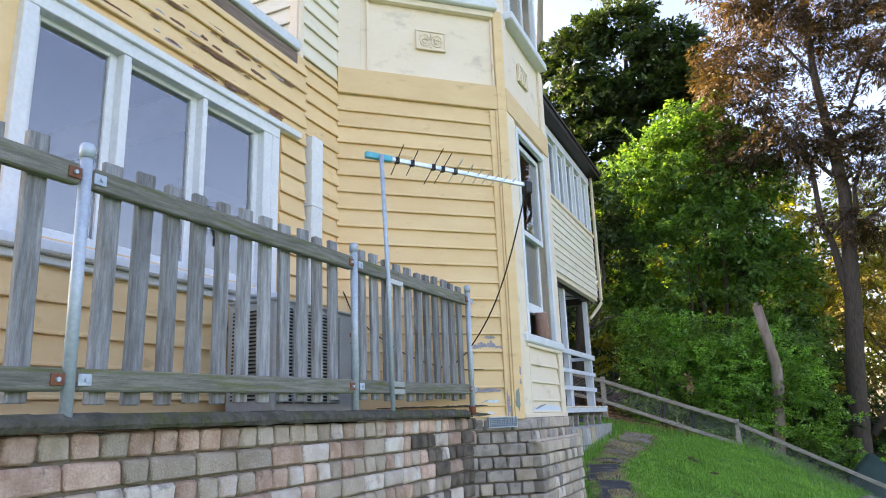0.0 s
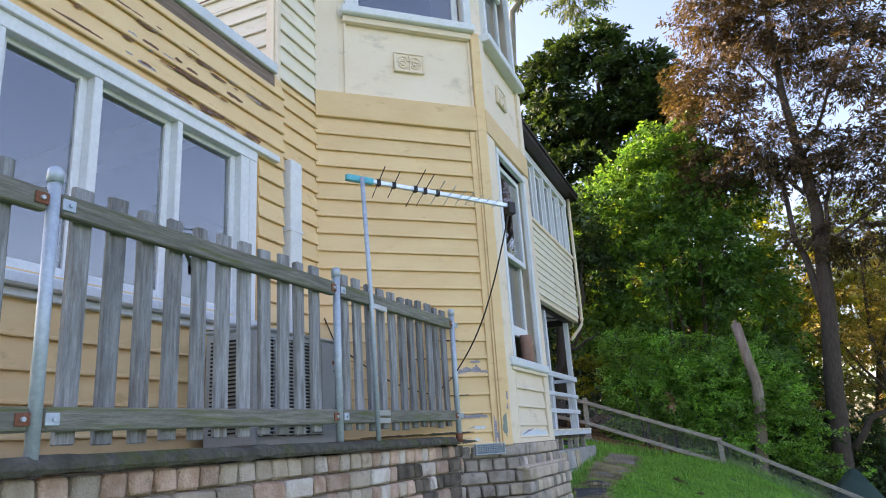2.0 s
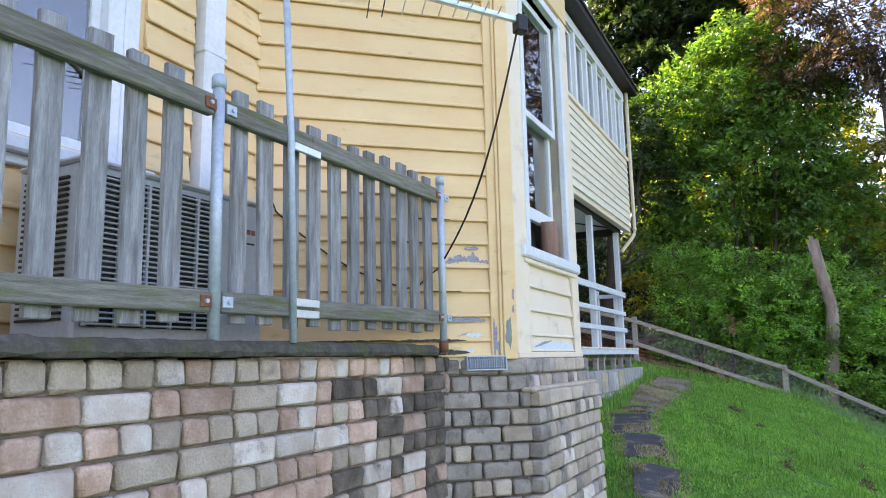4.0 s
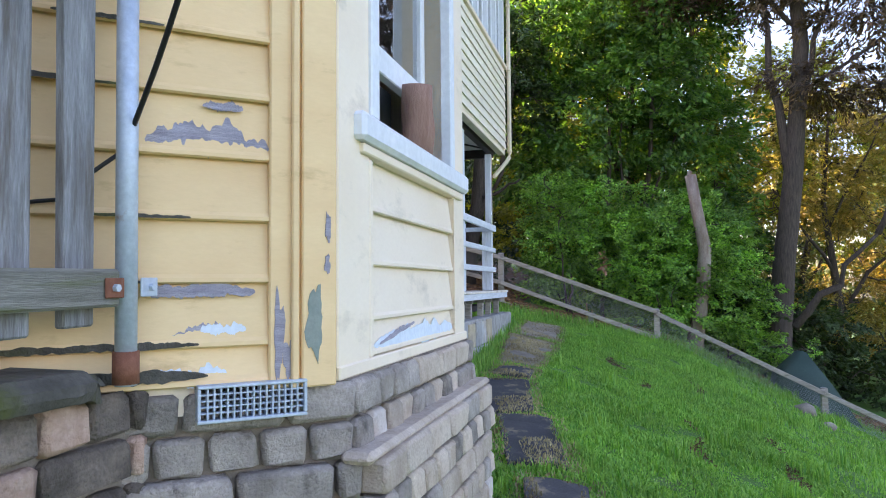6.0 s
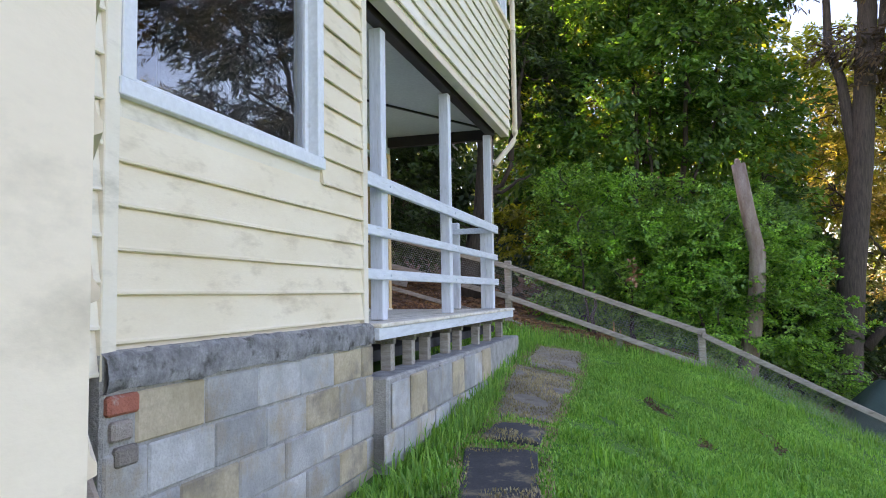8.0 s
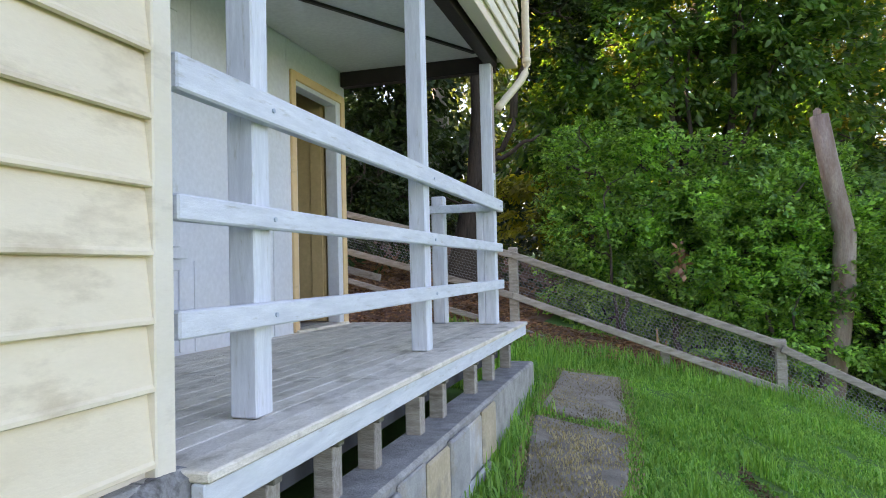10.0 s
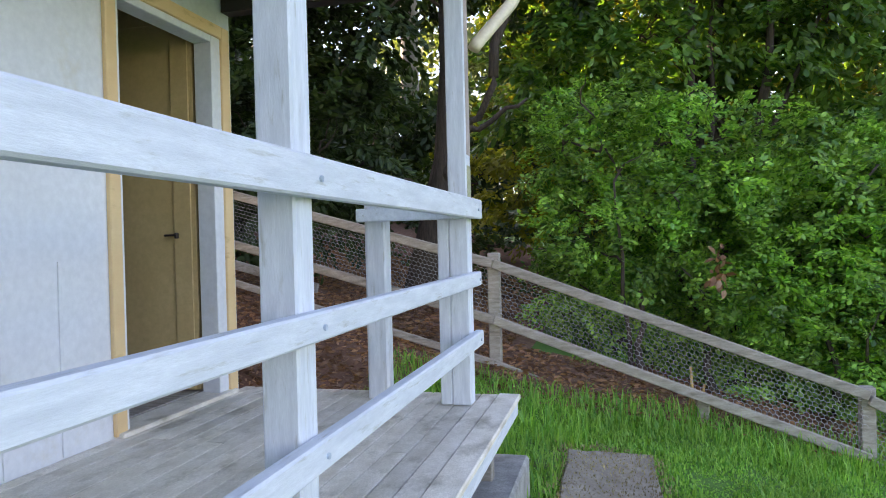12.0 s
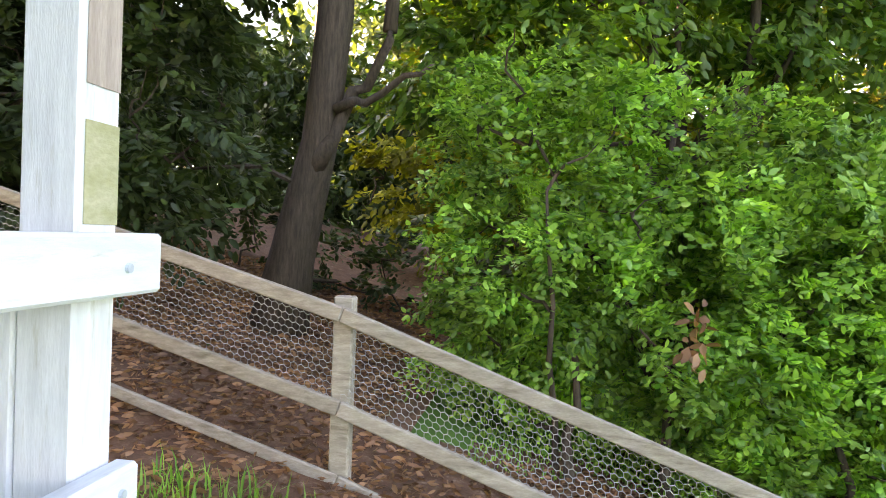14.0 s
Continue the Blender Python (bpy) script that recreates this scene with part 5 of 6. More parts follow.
# ---- trees ----
def leaf_mesh(points, size, mat, droop=0.35, wide=0.5, flat=0.0, aim=None, face=None):
    """A small folded leaf at each point, pointing along aim and facing face where given, else turned at random."""
    rng = np.random.default_rng(len(points) * 7 + int(size * 1000))
    n = len(points)
    d = rng.normal(size=(n, 3)) if aim is None else aim + rng.normal(size=(n, 3)) * 0.38
    d[:, 2] = d[:, 2] * (1 - flat) - droop
    d /= np.linalg.norm(d, axis=1)[:, None]
    s = np.cross(d, rng.normal(size=(n, 3)) if face is None else face + rng.normal(size=(n, 3)) * 0.42)
    s /= np.linalg.norm(s, axis=1)[:, None]
    nn = np.cross(d, s)
    ln = (size * rng.uniform(0.6, 1.25, n))[:, None]
    w = ln * wide * 0.5
    v = np.empty((n, 6, 3), np.float32)
    v[:, 0] = points
    v[:, 1] = points + d * ln * 0.34 + s * w * 0.9 + nn * w * 0.3
    v[:, 2] = points + d * ln * 0.72 + s * w * 0.75 + nn * w * 0.25
    v[:, 3] = points + d * ln
    v[:, 4] = points + d * ln * 0.72 - s * w * 0.75 + nn * w * 0.25
    v[:, 5] = points + d * ln * 0.34 - s * w * 0.9 + nn * w * 0.3
    me = bpy.data.meshes.new("leaves")
    me.vertices.add(n * 6)
    me.vertices.foreach_set("co", v.reshape(-1))
    loops = (np.arange(n)[:, None] * 6 + np.array([0, 1, 2, 3, 0, 3, 4, 5])).reshape(-1)
    me.loops.add(n * 8)
    me.loops.foreach_set("vertex_index", loops.astype(np.int32))
    me.polygons.add(n * 2)
    me.polygons.foreach_set("loop_start", np.arange(0, n * 8, 4, dtype=np.int32))
    me.update(calc_edges=True)
    me.materials.append(mat)
    return me


def clumps(rng, blobs, n, spread, hollow=0.55, per=110):
    """Points in small clusters spread over ellipsoids (x, y, z, rx, ry, rz)."""
    vol = np.array([b[3] * b[4] * b[5] for b in blobs]) ** 0.75
    out = []
    for b, share in zip(blobs, vol / vol.sum()):
        m = int(n * share)
        k = max(6, m // per)
        c = rng.normal(size=(k, 3))
        c /= np.linalg.norm(c, axis=1)[:, None]
        lump = np.sin(c[:, :1] * 4.1 + b[0]) * np.sin(c[:, 1:2] * 3.7 + b[1]) + 0.6 * np.sin(c[:, 2:] * 6.3 + b[2])
        c *= rng.uniform(hollow, 1.0, (k, 1)) * (1.0 + 0.22 * lump)
        c = c * np.array(b[3:]) + np.array(b[:3])
        which = rng.integers(0, k, m)
        out.append(c[which] + rng.normal(size=(m, 3)) * spread * rng.uniform(0.45, 1.35, (k, 1))[which])
    return np.concatenate(out)


def sprays(rng, blobs, n, reach, hollow=0.5, per=46):
    """Leaves set along flat, slightly drooping sprays that stand out from ellipsoids: places, pointing and facing directions."""
    vol = np.array([b[3] * b[4] * b[5] for b in blobs]) ** 0.75
    places, aims, faces = [], [], []
    for b, share in zip(blobs, vol / vol.sum()):
        m = int(n * share)
        k = max(8, m // per)
        r = rng.normal(size=(k, 3))
        r /= np.linalg.norm(r, axis=1)[:, None]
        lump = np.sin(r[:, :1] * 4.1 + b[0]) * np.sin(r[:, 1:2] * 3.7 + b[1]) + 0.6 * np.sin(r[:, 2:] * 6.3 + b[2])
        c = r * rng.uniform(hollow, 1.0, (k, 1)) ** 0.6 * (1.0 + 0.26 * lump) * np.array(b[3:]) + np.array(b[:3])
        axis = r * np.array((1, 1, 0.5)) + rng.normal(size=(k, 3)) * 0.35
        axis /= np.linalg.norm(axis, axis=1)[:, None]
        up = np.array((0, 0, 0.9)) + r * 0.7 + rng.normal(size=(k, 3)) * 0.25
        side = np.cross(axis, up)
        side /= np.linalg.norm(side, axis=1)[:, None]
        up = np.cross(side, axis)
        long = reach * rng.uniform(0.5, 1.4, (k, 1))
        w = rng.integers(0, k, m)
        f = rng.uniform(-0.6, 1.0, (m, 1))
        g = rng.uniform(-1, 1, (m, 1)) * (1.05 - 0.75 * np.abs(f - 0.1))
        p = c[w] + axis[w] * long[w] * f + side[w] * long[w] * 0.55 * g + up[w] * rng.normal(size=(m, 1)) * 0.09 * long[w]
        p[:, 2] -= (0.28 * long[w] * np.clip(f, 0, 1) ** 2)[:, 0]
        places.append(p)
        aims.append(axis[w] * 0.7 + side[w] * np.sign(g) * 0.8)
        faces.append(up[w])
    return np.concatenate(places), np.concatenate(aims), np.concatenate(faces)


def limb_points(p, q, bend, rng, n=7):
    p, q = np.array(p, float), np.array(q, float)
    off = rng.normal(size=(n, 3)) * bend
    off[0] = off[-1] = 0
    return [tuple(p + (q - p) * i / (n - 1) + off[i]) for i in range(n)]


def tree(name, label, seed, trunk, limbs, blobs, n, size, leaf, bark, spread=0.25, wide=0.5, droop=0.35, twigs=40, category="tree", hollow=0.55):
    """Trunk as a list of (point, radius); limbs as (from, to, radius); a crown of many small leaves in clusters."""
    rng = np.random.default_rng(seed)
    ob = empty(name, Matrix.Translation(trunk[0][0]), label=label, category=category)
    o = Vector(trunk[0][0])
    bm = bmesh.new()
    tube_into(bm, [Vector(p) - o for p, _ in trunk], [r for _, r in trunk], 12)
    for v in bm.verts:
        v.co += v.normal * 0.0 + Vector((noise.noise(v.co * 3), noise.noise(v.co * 3 + Vector((9, 0, 0))), 0)) * 0.04
    bmesh.ops.recalc_face_normals(bm, faces=bm.faces[:])
    part("trunk", bm, bark, ob, smooth=True)
    for p, q, r in limbs:
        pts = limb_points(p, q, 0.12 * r * 6, rng)
        bm = bmesh.new()
        tube_into(bm, [Vector(x) - o for x in pts], np.linspace(r, r * 0.35, len(pts)), 8)
        bmesh.ops.recalc_face_normals(bm, faces=bm.faces[:])
        part("limb", bm, bark, ob, smooth=True)
    pts, aims, faces = sprays(rng, blobs, n, spread * 1.7, hollow)
    if twigs:
        bm = bmesh.new()
        ends = pts[rng.integers(0, len(pts), twigs * 3)]
        roots = []
        for (p, _), (q, _) in zip(trunk, trunk[1:]):
            roots += [Vector(p).lerp(Vector(q), f) for f in (0.2, 0.4, 0.6, 0.8, 1.0)]
        for p, q, _ in limbs:
            roots += [Vector(p).lerp(Vector(q), f) for f in (0.3, 0.5, 0.65, 0.8, 0.9, 1.0)]
        for e in ends:
            e = Vector(e)
            r = min(roots, key=lambda a: (a - e).length + 0.8 * max(a.z - e.z, 0))
            reach = (r - e).length
            if 0.3 < reach < 2.4:
                line = limb_points(r, e, 0.07 * reach, rng, 6)
                tube_into(bm, [Vector(x) - o for x in line], np.linspace(0.012 + 0.008 * reach, 0.004, 6), 4, False)
                if len(roots) < 160:
                    roots += [Vector(line[3]), Vector(line[4])]
        tagged(part("branchwork", bm, bark, ob), kind="stuff")
    crown = part("crown", leaf_mesh(pts - np.array(o), size, leaf, droop, wide, 0.0, aims, faces), None, ob)
    tagged(crown, kind="stuff")
    return ob


def gz(x, y):
    return float(ground_z(x, y))


# broad-leaved bush behind the fence
tree("bush", "dense glossy green broad-leaved bush behind the wire fence", 1,
     [((-1.0, 19.2, gz(-1, 19.2) - 0.1), 0.06), ((-1.05, 19.2, 2.4), 0.05), ((-0.9, 19.3, 4.0), 0.03)],
     [((-1.0, 19.2, 1.6), (-2.4, 18.9, 4.2), 0.03), ((-1.0, 19.2, 1.8), (0.4, 19.0, 3.6), 0.03), ((-1.99, 18.55, 1.2), (-2.15, 18.45, 3.5), 0.03), ((-1.95, 18.3, 1.1), (-1.9, 18.6, 2.6), 0.05), ((-1.25, 18.3, 0.9), (-1.3, 18.7, 2.4), 0.06), ((-0.1, 18.3, 0.5), (-0.2, 18.7, 2.0), 0.06), ((0.35, 18.4, 0.3), (0.5, 18.8, 1.8), 0.05)],
     [(-2.1, 19.0, 3.2, 0.9, 0.65, 1.3), (-1.2, 18.95, 2.6, 1.1, 0.7, 1.2), (-0.2, 18.95, 2.3, 1.2, 0.8, 1.3), (0.9, 19.2, 1.8, 1.2, 0.8, 1.5), (-1.4, 19.3, 3.7, 1.1, 0.7, 0.8), (-0.1, 19.5, 3.2, 1.2, 0.8, 0.9), (-2.5, 19.2, 2.3, 0.6, 0.5, 0.7), (1.3, 19.6, 0.6, 1.4, 0.7, 1.0), (-0.4, 18.8, 1.4, 1.2, 0.5, 0.5), (-2.5, 19.9, 4.0, 0.7, 0.5, 0.8), (0.9, 19.8, 2.9, 1.0, 0.7, 1.1)],
     135000, 0.066, GREENLEAF, BARK, 0.13, 0.6, 0.2, 60, "bush", 0.45)
dead = np.random.default_rng(9).normal(size=(26, 3)) * np.array((0.06, 0.05, 0.10)) + np.array((-1.2, 18.15, 2.62))
tagged(new("dead_leaf_cluster", leaf_mesh(dead, 0.10, BROWNLEAF, 0.5, 0.6)), "small cluster of dead brown leaves hanging in the bush", "leaves", kind="stuff")
# taller green tree over it
tree("leafy_tree", "tall green tree with light coming through its crown", 2,
     [((-0.6, 22.0, gz(-0.6, 22) - 0.1), 0.16), ((-0.7, 22.0, 3.5), 0.13), ((-0.62, 22.1, 6.5), 0.10), ((-0.5, 22.2, 9.5), 0.05)],
     [((-0.7, 22.0, 3.0), (-1.3, 21.6, 8.0), 0.09), ((-0.6, 22.0, 3.5), (0.7, 22.0, 7.5), 0.08), ((0.0, 22.0, 4.4), (1.5, 22.3, 7.0), 0.06), ((-0.7, 22.0, 5.0), (-2.8, 21.2, 8.0), 0.06), ((-1.25, 21.0, 1.8), (-1.05, 20.9, 6.6), 0.085), ((-1.1, 21.1, 1.8), (-0.82, 21.0, 6.2), 0.06), ((-0.45, 21.1, 1.8), (-0.1, 21.0, 6.8), 0.10), ((-0.42, 21.05, 3.6), (0.55, 21.0, 6.0), 0.05)],
     [(-1.8, 21.3, 6.2, 1.5, 1.2, 1.6), (-0.2, 21.3, 6.8, 1.6, 1.2, 1.7), (-2.6, 21.2, 8.5, 1.4, 1.1, 1.3), (-1.0, 21.5, 9.2, 1.6, 1.2, 1.5), (0.9, 21.6, 5.6, 1.3, 1.0, 1.6), (0.6, 21.5, 8.6, 1.3, 1.1, 1.2), (-3.0, 21.0, 5.2, 0.9, 0.8, 0.9), (1.0, 21.0, 3.6, 1.2, 0.9, 1.0), (-0.6, 21.2, 10.4, 1.0, 0.9, 0.8)],
     66000, 0.14, MIDLEAF, BARK, 0.27, 0.5, 0.35, 80)
# yellow-green backlit growth further back
tree("sunlit_tree", "yellow-green tree with the low sun behind it", 3,
     [((-2.8, 26.0, gz(-2.8, 26) - 0.1), 0.12), ((-2.9, 26.0, 4.0), 0.09), ((-2.7, 26.0, 7.0), 0.05)],
     [((-2.8, 26.0, 3.0), (-4.2, 25.8, 6.5), 0.05), ((-2.8, 26.0, 3.5), (-1.0, 25.9, 6.8), 0.05)],
     [(-3.6, 25.5, 4.6, 1.8, 1.2, 1.8), (-1.6, 25.5, 5.5, 1.8, 1.2, 2.0), (0.8, 25.8, 5.2, 1.8, 1.2, 2.2), (-2.6, 25.8, 8.0, 2.4, 1.4, 1.8), (0.6, 26.0, 8.4, 2.2, 1.4, 1.8), (2.8, 26.0, 6.5, 1.6, 1.2, 2.4)],
     52000, 0.16, YELLOWLEAF, BARK, 0.30, 0.5, 0.35, 90)
# dark trees to the west with the leaning trunk
tree("dark_tree", "dark evergreen tree with a stout leaning trunk and forked limbs", 4,
     [((-4.62, 20.0, gz(-4.6, 20) - 0.15), 0.30), ((-4.50, 20.0, 2.9), 0.22), ((-4.25, 20.0, 4.0), 0.175), ((-4.15, 20.0, 5.2), 0.17), ((-4.2, 20.0, 8.5), 0.12)],
     [((-4.3, 19.95, 3.7), (-3.60, 19.9, 5.05), 0.09), ((-4.08, 19.9, 4.30), (-3.15, 19.7, 4.66), 0.05), ((-3.6, 19.9, 5.0), (-3.3, 20.0, 7.5), 0.07)],
     [(-6.6, 19.6, 5.2, 1.7, 1.0, 1.7), (-5.6, 19.4, 4.0, 0.9, 0.6, 1.1), (-8.2, 19.6, 4.6, 1.6, 1.0, 1.8), (-6.8, 19.8, 7.6, 2.0, 1.2, 1.6), (-4.4, 20.2, 7.8, 1.8, 1.2, 1.5), (-5.4, 19.5, 6.2, 1.2, 0.8, 1.2), (-9.5, 20.0, 6.5, 2.0, 1.3, 2.4), (-6.6, 19.0, 3.3, 1.2, 0.5, 0.6), (-3.4, 20.6, 6.6, 1.2, 0.7, 0.9)],
     90000, 0.12, DARKLEAF, BARK, 0.20, 0.5, 0.35, 80)
# big rusty tree on the slope
tree("rusty_tree", "tall tree with dark trunk and sparse rusty brown foliage", 5,
     [((2.30, 20.5, gz(2.3, 20.5) - 0.2), 0.34), ((2.45, 20.5, 0.6), 0.25), ((2.6, 20.5, 2.6), 0.23), ((2.85, 20.5, 4.6), 0.20), ((3.1, 20.5, 7.5), 0.16), ((2.9, 20.6, 11.0), 0.11), ((3.0, 20.7, 16.0), 0.04)],
     [((2.75, 20.45, 1.2), (4.4, 20.3, 3.2), 0.10), ((4.4, 20.3, 3.2), (5.4, 20.2, 6.0), 0.07), ((2.8, 20.5, 4.4), (2.3, 20.7, 9.5), 0.12), ((2.85, 20.5, 5.0), (3.7, 20.4, 9.0), 0.10), ((2.9, 20.5, 8.0), (1.0, 20.6, 11.0), 0.06), ((3.0, 20.5, 9.0), (5.0, 20.4, 12.5), 0.06), ((2.95, 20.6, 11.0), (1.2, 20.8, 14.0), 0.05), ((3.2, 20.4, 6.5), (5.6, 20.0, 8.0), 0.05)],
     [(1.0, 20.6, 11.5, 1.3, 1.2, 1.5), (3.0, 20.6, 13.5, 1.6, 1.3, 1.8), (1.4, 20.6, 14.2, 1.2, 1.0, 1.2), (3.2, 20.8, 16.4, 1.3, 1.0, 1.4), (4.8, 20.4, 11.8, 1.5, 1.2, 1.6), (2.4, 20.6, 9.4, 1.6, 1.2, 1.1), (4.6, 20.3, 8.4, 1.5, 1.1, 1.2), (0.6, 20.8, 9.2, 0.9, 0.8, 0.9), (5.8, 20.2, 6.4, 1.4, 1.0, 1.2), (3.6, 20.3, 6.6, 1.2, 0.7, 0.6), (6.4, 20.3, 9.8, 1.3, 1.0, 1.4), (5.0, 20.6, 14.6, 1.2, 1.0, 1.2)],
     85000, 0.16, RUSTLEAF, BARK, 0.26, 0.26, 0.5, 160, hollow=0.3)
# dark conifer and pale gum over the roofs of the wood
tree("dark_conifer", "large dark evergreen rising behind the wood", 6,
     [((-3.6, 30.0, gz(-3.6, 30) - 0.2), 0.4), ((-3.6, 30.0, 8.0), 0.3), ((-3.4, 30.0, 18.0), 0.08)],
     [((-3.6, 30, 12.0), (-6.4, 30, 17.0), 0.14), ((-3.6, 30, 12.0), (-0.8, 30, 16.0), 0.14), ((-3.5, 30, 15), (-3.0, 30, 20), 0.10)],
     [(-6.0, 30, 18.6, 1.7, 1.4, 1.1), (-3.6, 30, 19.8, 1.8, 1.4, 1.0), (-1.6, 30, 18.0, 1.7, 1.4, 1.0), (-5.4, 30, 16.0, 2.4, 1.6, 1.2), (-2.6, 30, 16.2, 2.6, 1.6, 1.3), (-0.6, 30, 15.6, 1.5, 1.4, 1.0), (-4.4, 30, 13.4, 3.0, 1.8, 1.4), (-1.4, 30, 13.0, 2.4, 1.8, 1.6), (-4.0, 30, 10.6, 3.0, 1.8, 1.6), (-7.6, 30, 14.0, 1.8, 1.4, 2.2)],
     80000, 0.30, DARKLEAF, BARK, 0.28, 0.4, 0.15, 80, hollow=0.3)
tree("gum_tree", "slender pale gum tree with sparse hanging leaves", 7,
     [((-9.0, 34.0, gz(-9, 34) - 0.2), 0.35), ((-8.8, 34.0, 18.0), 0.26), ((-8.2, 34.0, 25.8), 0.18), ((-5.7, 34.0, 28.4), 0.12), ((-3.6, 34.0, 33.0), 0.07), ((-3.0, 34.0, 36.0), 0.03)],
     [((-6.2, 34, 28.0), (-2.4, 34, 27.2), 0.07), ((-7.6, 34, 26.6), (-7.6, 34, 31.0), 0.06), ((-4.2, 34, 31.5), (-1.0, 34, 31.0), 0.05), ((-3.6, 34, 33.0), (-4.6, 34, 36.5), 0.04), ((-5.0, 34, 29.6), (-1.6, 34, 29.2), 0.05)],
     [(-2.4, 34, 26.6, 1.5, 1.0, 0.8), (-4.4, 34, 25.4, 1.4, 1.0, 0.9), (-7.6, 34, 30.2, 0.9, 0.8, 1.2), (-0.9, 34, 30.6, 1.1, 0.9, 0.8), (-4.6, 34, 34.6, 1.2, 0.9, 1.2), (-1.9, 34, 33.0, 1.2, 0.9, 1.0), (-7.4, 34, 27.0, 0.8, 0.8, 0.8), (-2.6, 34, 28.8, 1.0, 0.8, 0.4)],
     14000, 0.30, GUMLEAF, GUMBARK, 0.35, 0.2, 0.8, 110)
# trees down the slope, their leaf colour gilded for the low sun
for i, (x, y, s) in enumerate(((7.0, 27.0, 1.0), (10.5, 25.0, 1.1), (4.6, 30.0, 1.15), (13.5, 29.0, 1.3))):
    g = gz(x, y)
    tree("slope_tree", "sparse tree on the lower slope, its leaf colour gilded for the low sun", 20 + i,
         [((x, y, g - 0.2), 0.14 * s), ((x + 0.3, y, g + 2.0), 0.11 * s), ((x + 0.8, y, g + 4.5), 0.08 * s), ((x + 1.0, y, g + 8.0), 0.04 * s)],
         [((x + 0.3, y, g + 2.0), (x + 2.2, y, g + 5.2), 0.06), ((x + 0.5, y, g + 3.2), (x - 1.6, y, g + 6.2), 0.05), ((x + 0.8, y, g + 4.6), (x + 2.6, y + 0.3, g + 8.0), 0.04), ((x + 0.2, y, g + 1.4), (x - 1.2, y, g + 4.0), 0.04)],
         [(x - 1.4 * s, y, g + 5.6 * s, 1.4, 1.2, 1.3), (x + 1.6 * s, y, g + 6.0 * s, 1.6, 1.2, 1.5), (x + 0.4, y, g + 8.2 * s, 1.8, 1.4, 1.5), (x + 2.2 * s, y, g + 3.6 * s, 1.3, 1.1, 1.0), (x - 1.0, y, g + 3.0 * s, 1.2, 1.0, 0.8), (x + 0.2, y + 0.6, g + 1.4, 2.0, 0.8, 0.8)],
         30000, 0.16, (SUNGOLDLEAF, SUNGOLDLEAF, YELLOWLEAF, SUNGOLDLEAF)[i], BARK, 0.26, 0.3, 0.5, 90, hollow=0.35)
tree("shade_shrub", "dark green shrub in the shade round the big trunk", 33,
     [((1.5, 19.9, gz(1.5, 19.9) - 0.1), 0.05), ((1.5, 19.9, 2.0), 0.03)], [((1.5, 19.9, 1.0), (2.0, 20.0, 2.6), 0.02), ((1.5, 19.9, 0.9), (0.9, 20.0, 2.4), 0.02)],
     [(1.3, 20.0, 1.3, 0.8, 0.6, 1.3), (1.7, 21.4, 2.4, 1.1, 0.6, 1.5), (3.3, 21.6, 0.9, 1.0, 0.6, 1.2), (0.6, 20.6, 2.9, 0.8, 0.6, 1.2), (4.6, 21.8, -0.2, 0.9, 0.6, 1.0), (2.3, 21.6, 0.6, 0.9, 0.6, 1.1), (1.6, 19.6, 0.2, 0.7, 0.4, 0.7)],
     30000, 0.11, DARKLEAF, BARK, 0.18, 0.55, 0.3, 30, "shrub")
tree("olive_tree", "low olive-brown tree with drooping fine foliage behind the big trunk", 35,
     [((4.3, 23.6, gz(4.3, 23.6) - 0.2), 0.13), ((4.5, 23.6, 1.6), 0.10), ((4.2, 23.6, 4.2), 0.07), ((4.4, 23.6, 6.6), 0.03)],
     [((4.5, 23.6, 1.4), (6.6, 23.4, 4.4), 0.06), ((4.4, 23.6, 2.4), (2.8, 23.5, 5.0), 0.05), ((4.3, 23.6, 3.6), (5.8, 23.6, 6.6), 0.04)],
     [(3.2, 23.4, 4.6, 1.2, 0.8, 1.3), (5.2, 23.5, 4.0, 1.4, 0.8, 1.2), (4.0, 23.6, 6.4, 1.6, 0.9, 1.1), (6.8, 23.4, 3.2, 1.4, 0.8, 1.3), (3.0, 23.4, 2.2, 1.0, 0.7, 0.9), (5.0, 23.4, 1.4, 1.2, 0.7, 0.9), (7.6, 23.4, 0.6, 1.5, 0.8, 1.0), (6.4, 23.5, 6.0, 1.3, 0.8, 1.0)],
     26000, 0.12, OLIVELEAF, BARK, 0.26, 0.28, 0.5, 80, hollow=0.35)
# understorey and far woods
tree("undergrowth", "dark undergrowth and shrubs under the trees", 31,
     [((-2.6, 22.5, gz(-2.6, 22.5) - 0.1), 0.05), ((-2.6, 22.5, 3.2), 0.03)], [((-2.6, 22.5, 2.2), (-3.4, 22.2, 4.0), 0.02)],
     [(-3.4, 22.4, 2.6, 1.0, 0.6, 0.9), (-6.5, 22.5, 3.2, 2.0, 0.8, 1.2), (2.6, 22.6, 0.8, 1.8, 0.8, 1.4), (0.2, 23.0, 2.2, 2.0, 0.8, 1.6), (4.4, 24.0, 0.2, 1.8, 0.8, 1.3), (-9.0, 22.0, 4.0, 1.6, 1.0, 1.4)],
     26000, 0.12, DARKLEAF, BARK, 0.22, 0.5, 0.3, 40, "shrub")
rng = np.random.default_rng(77)
blobs = []
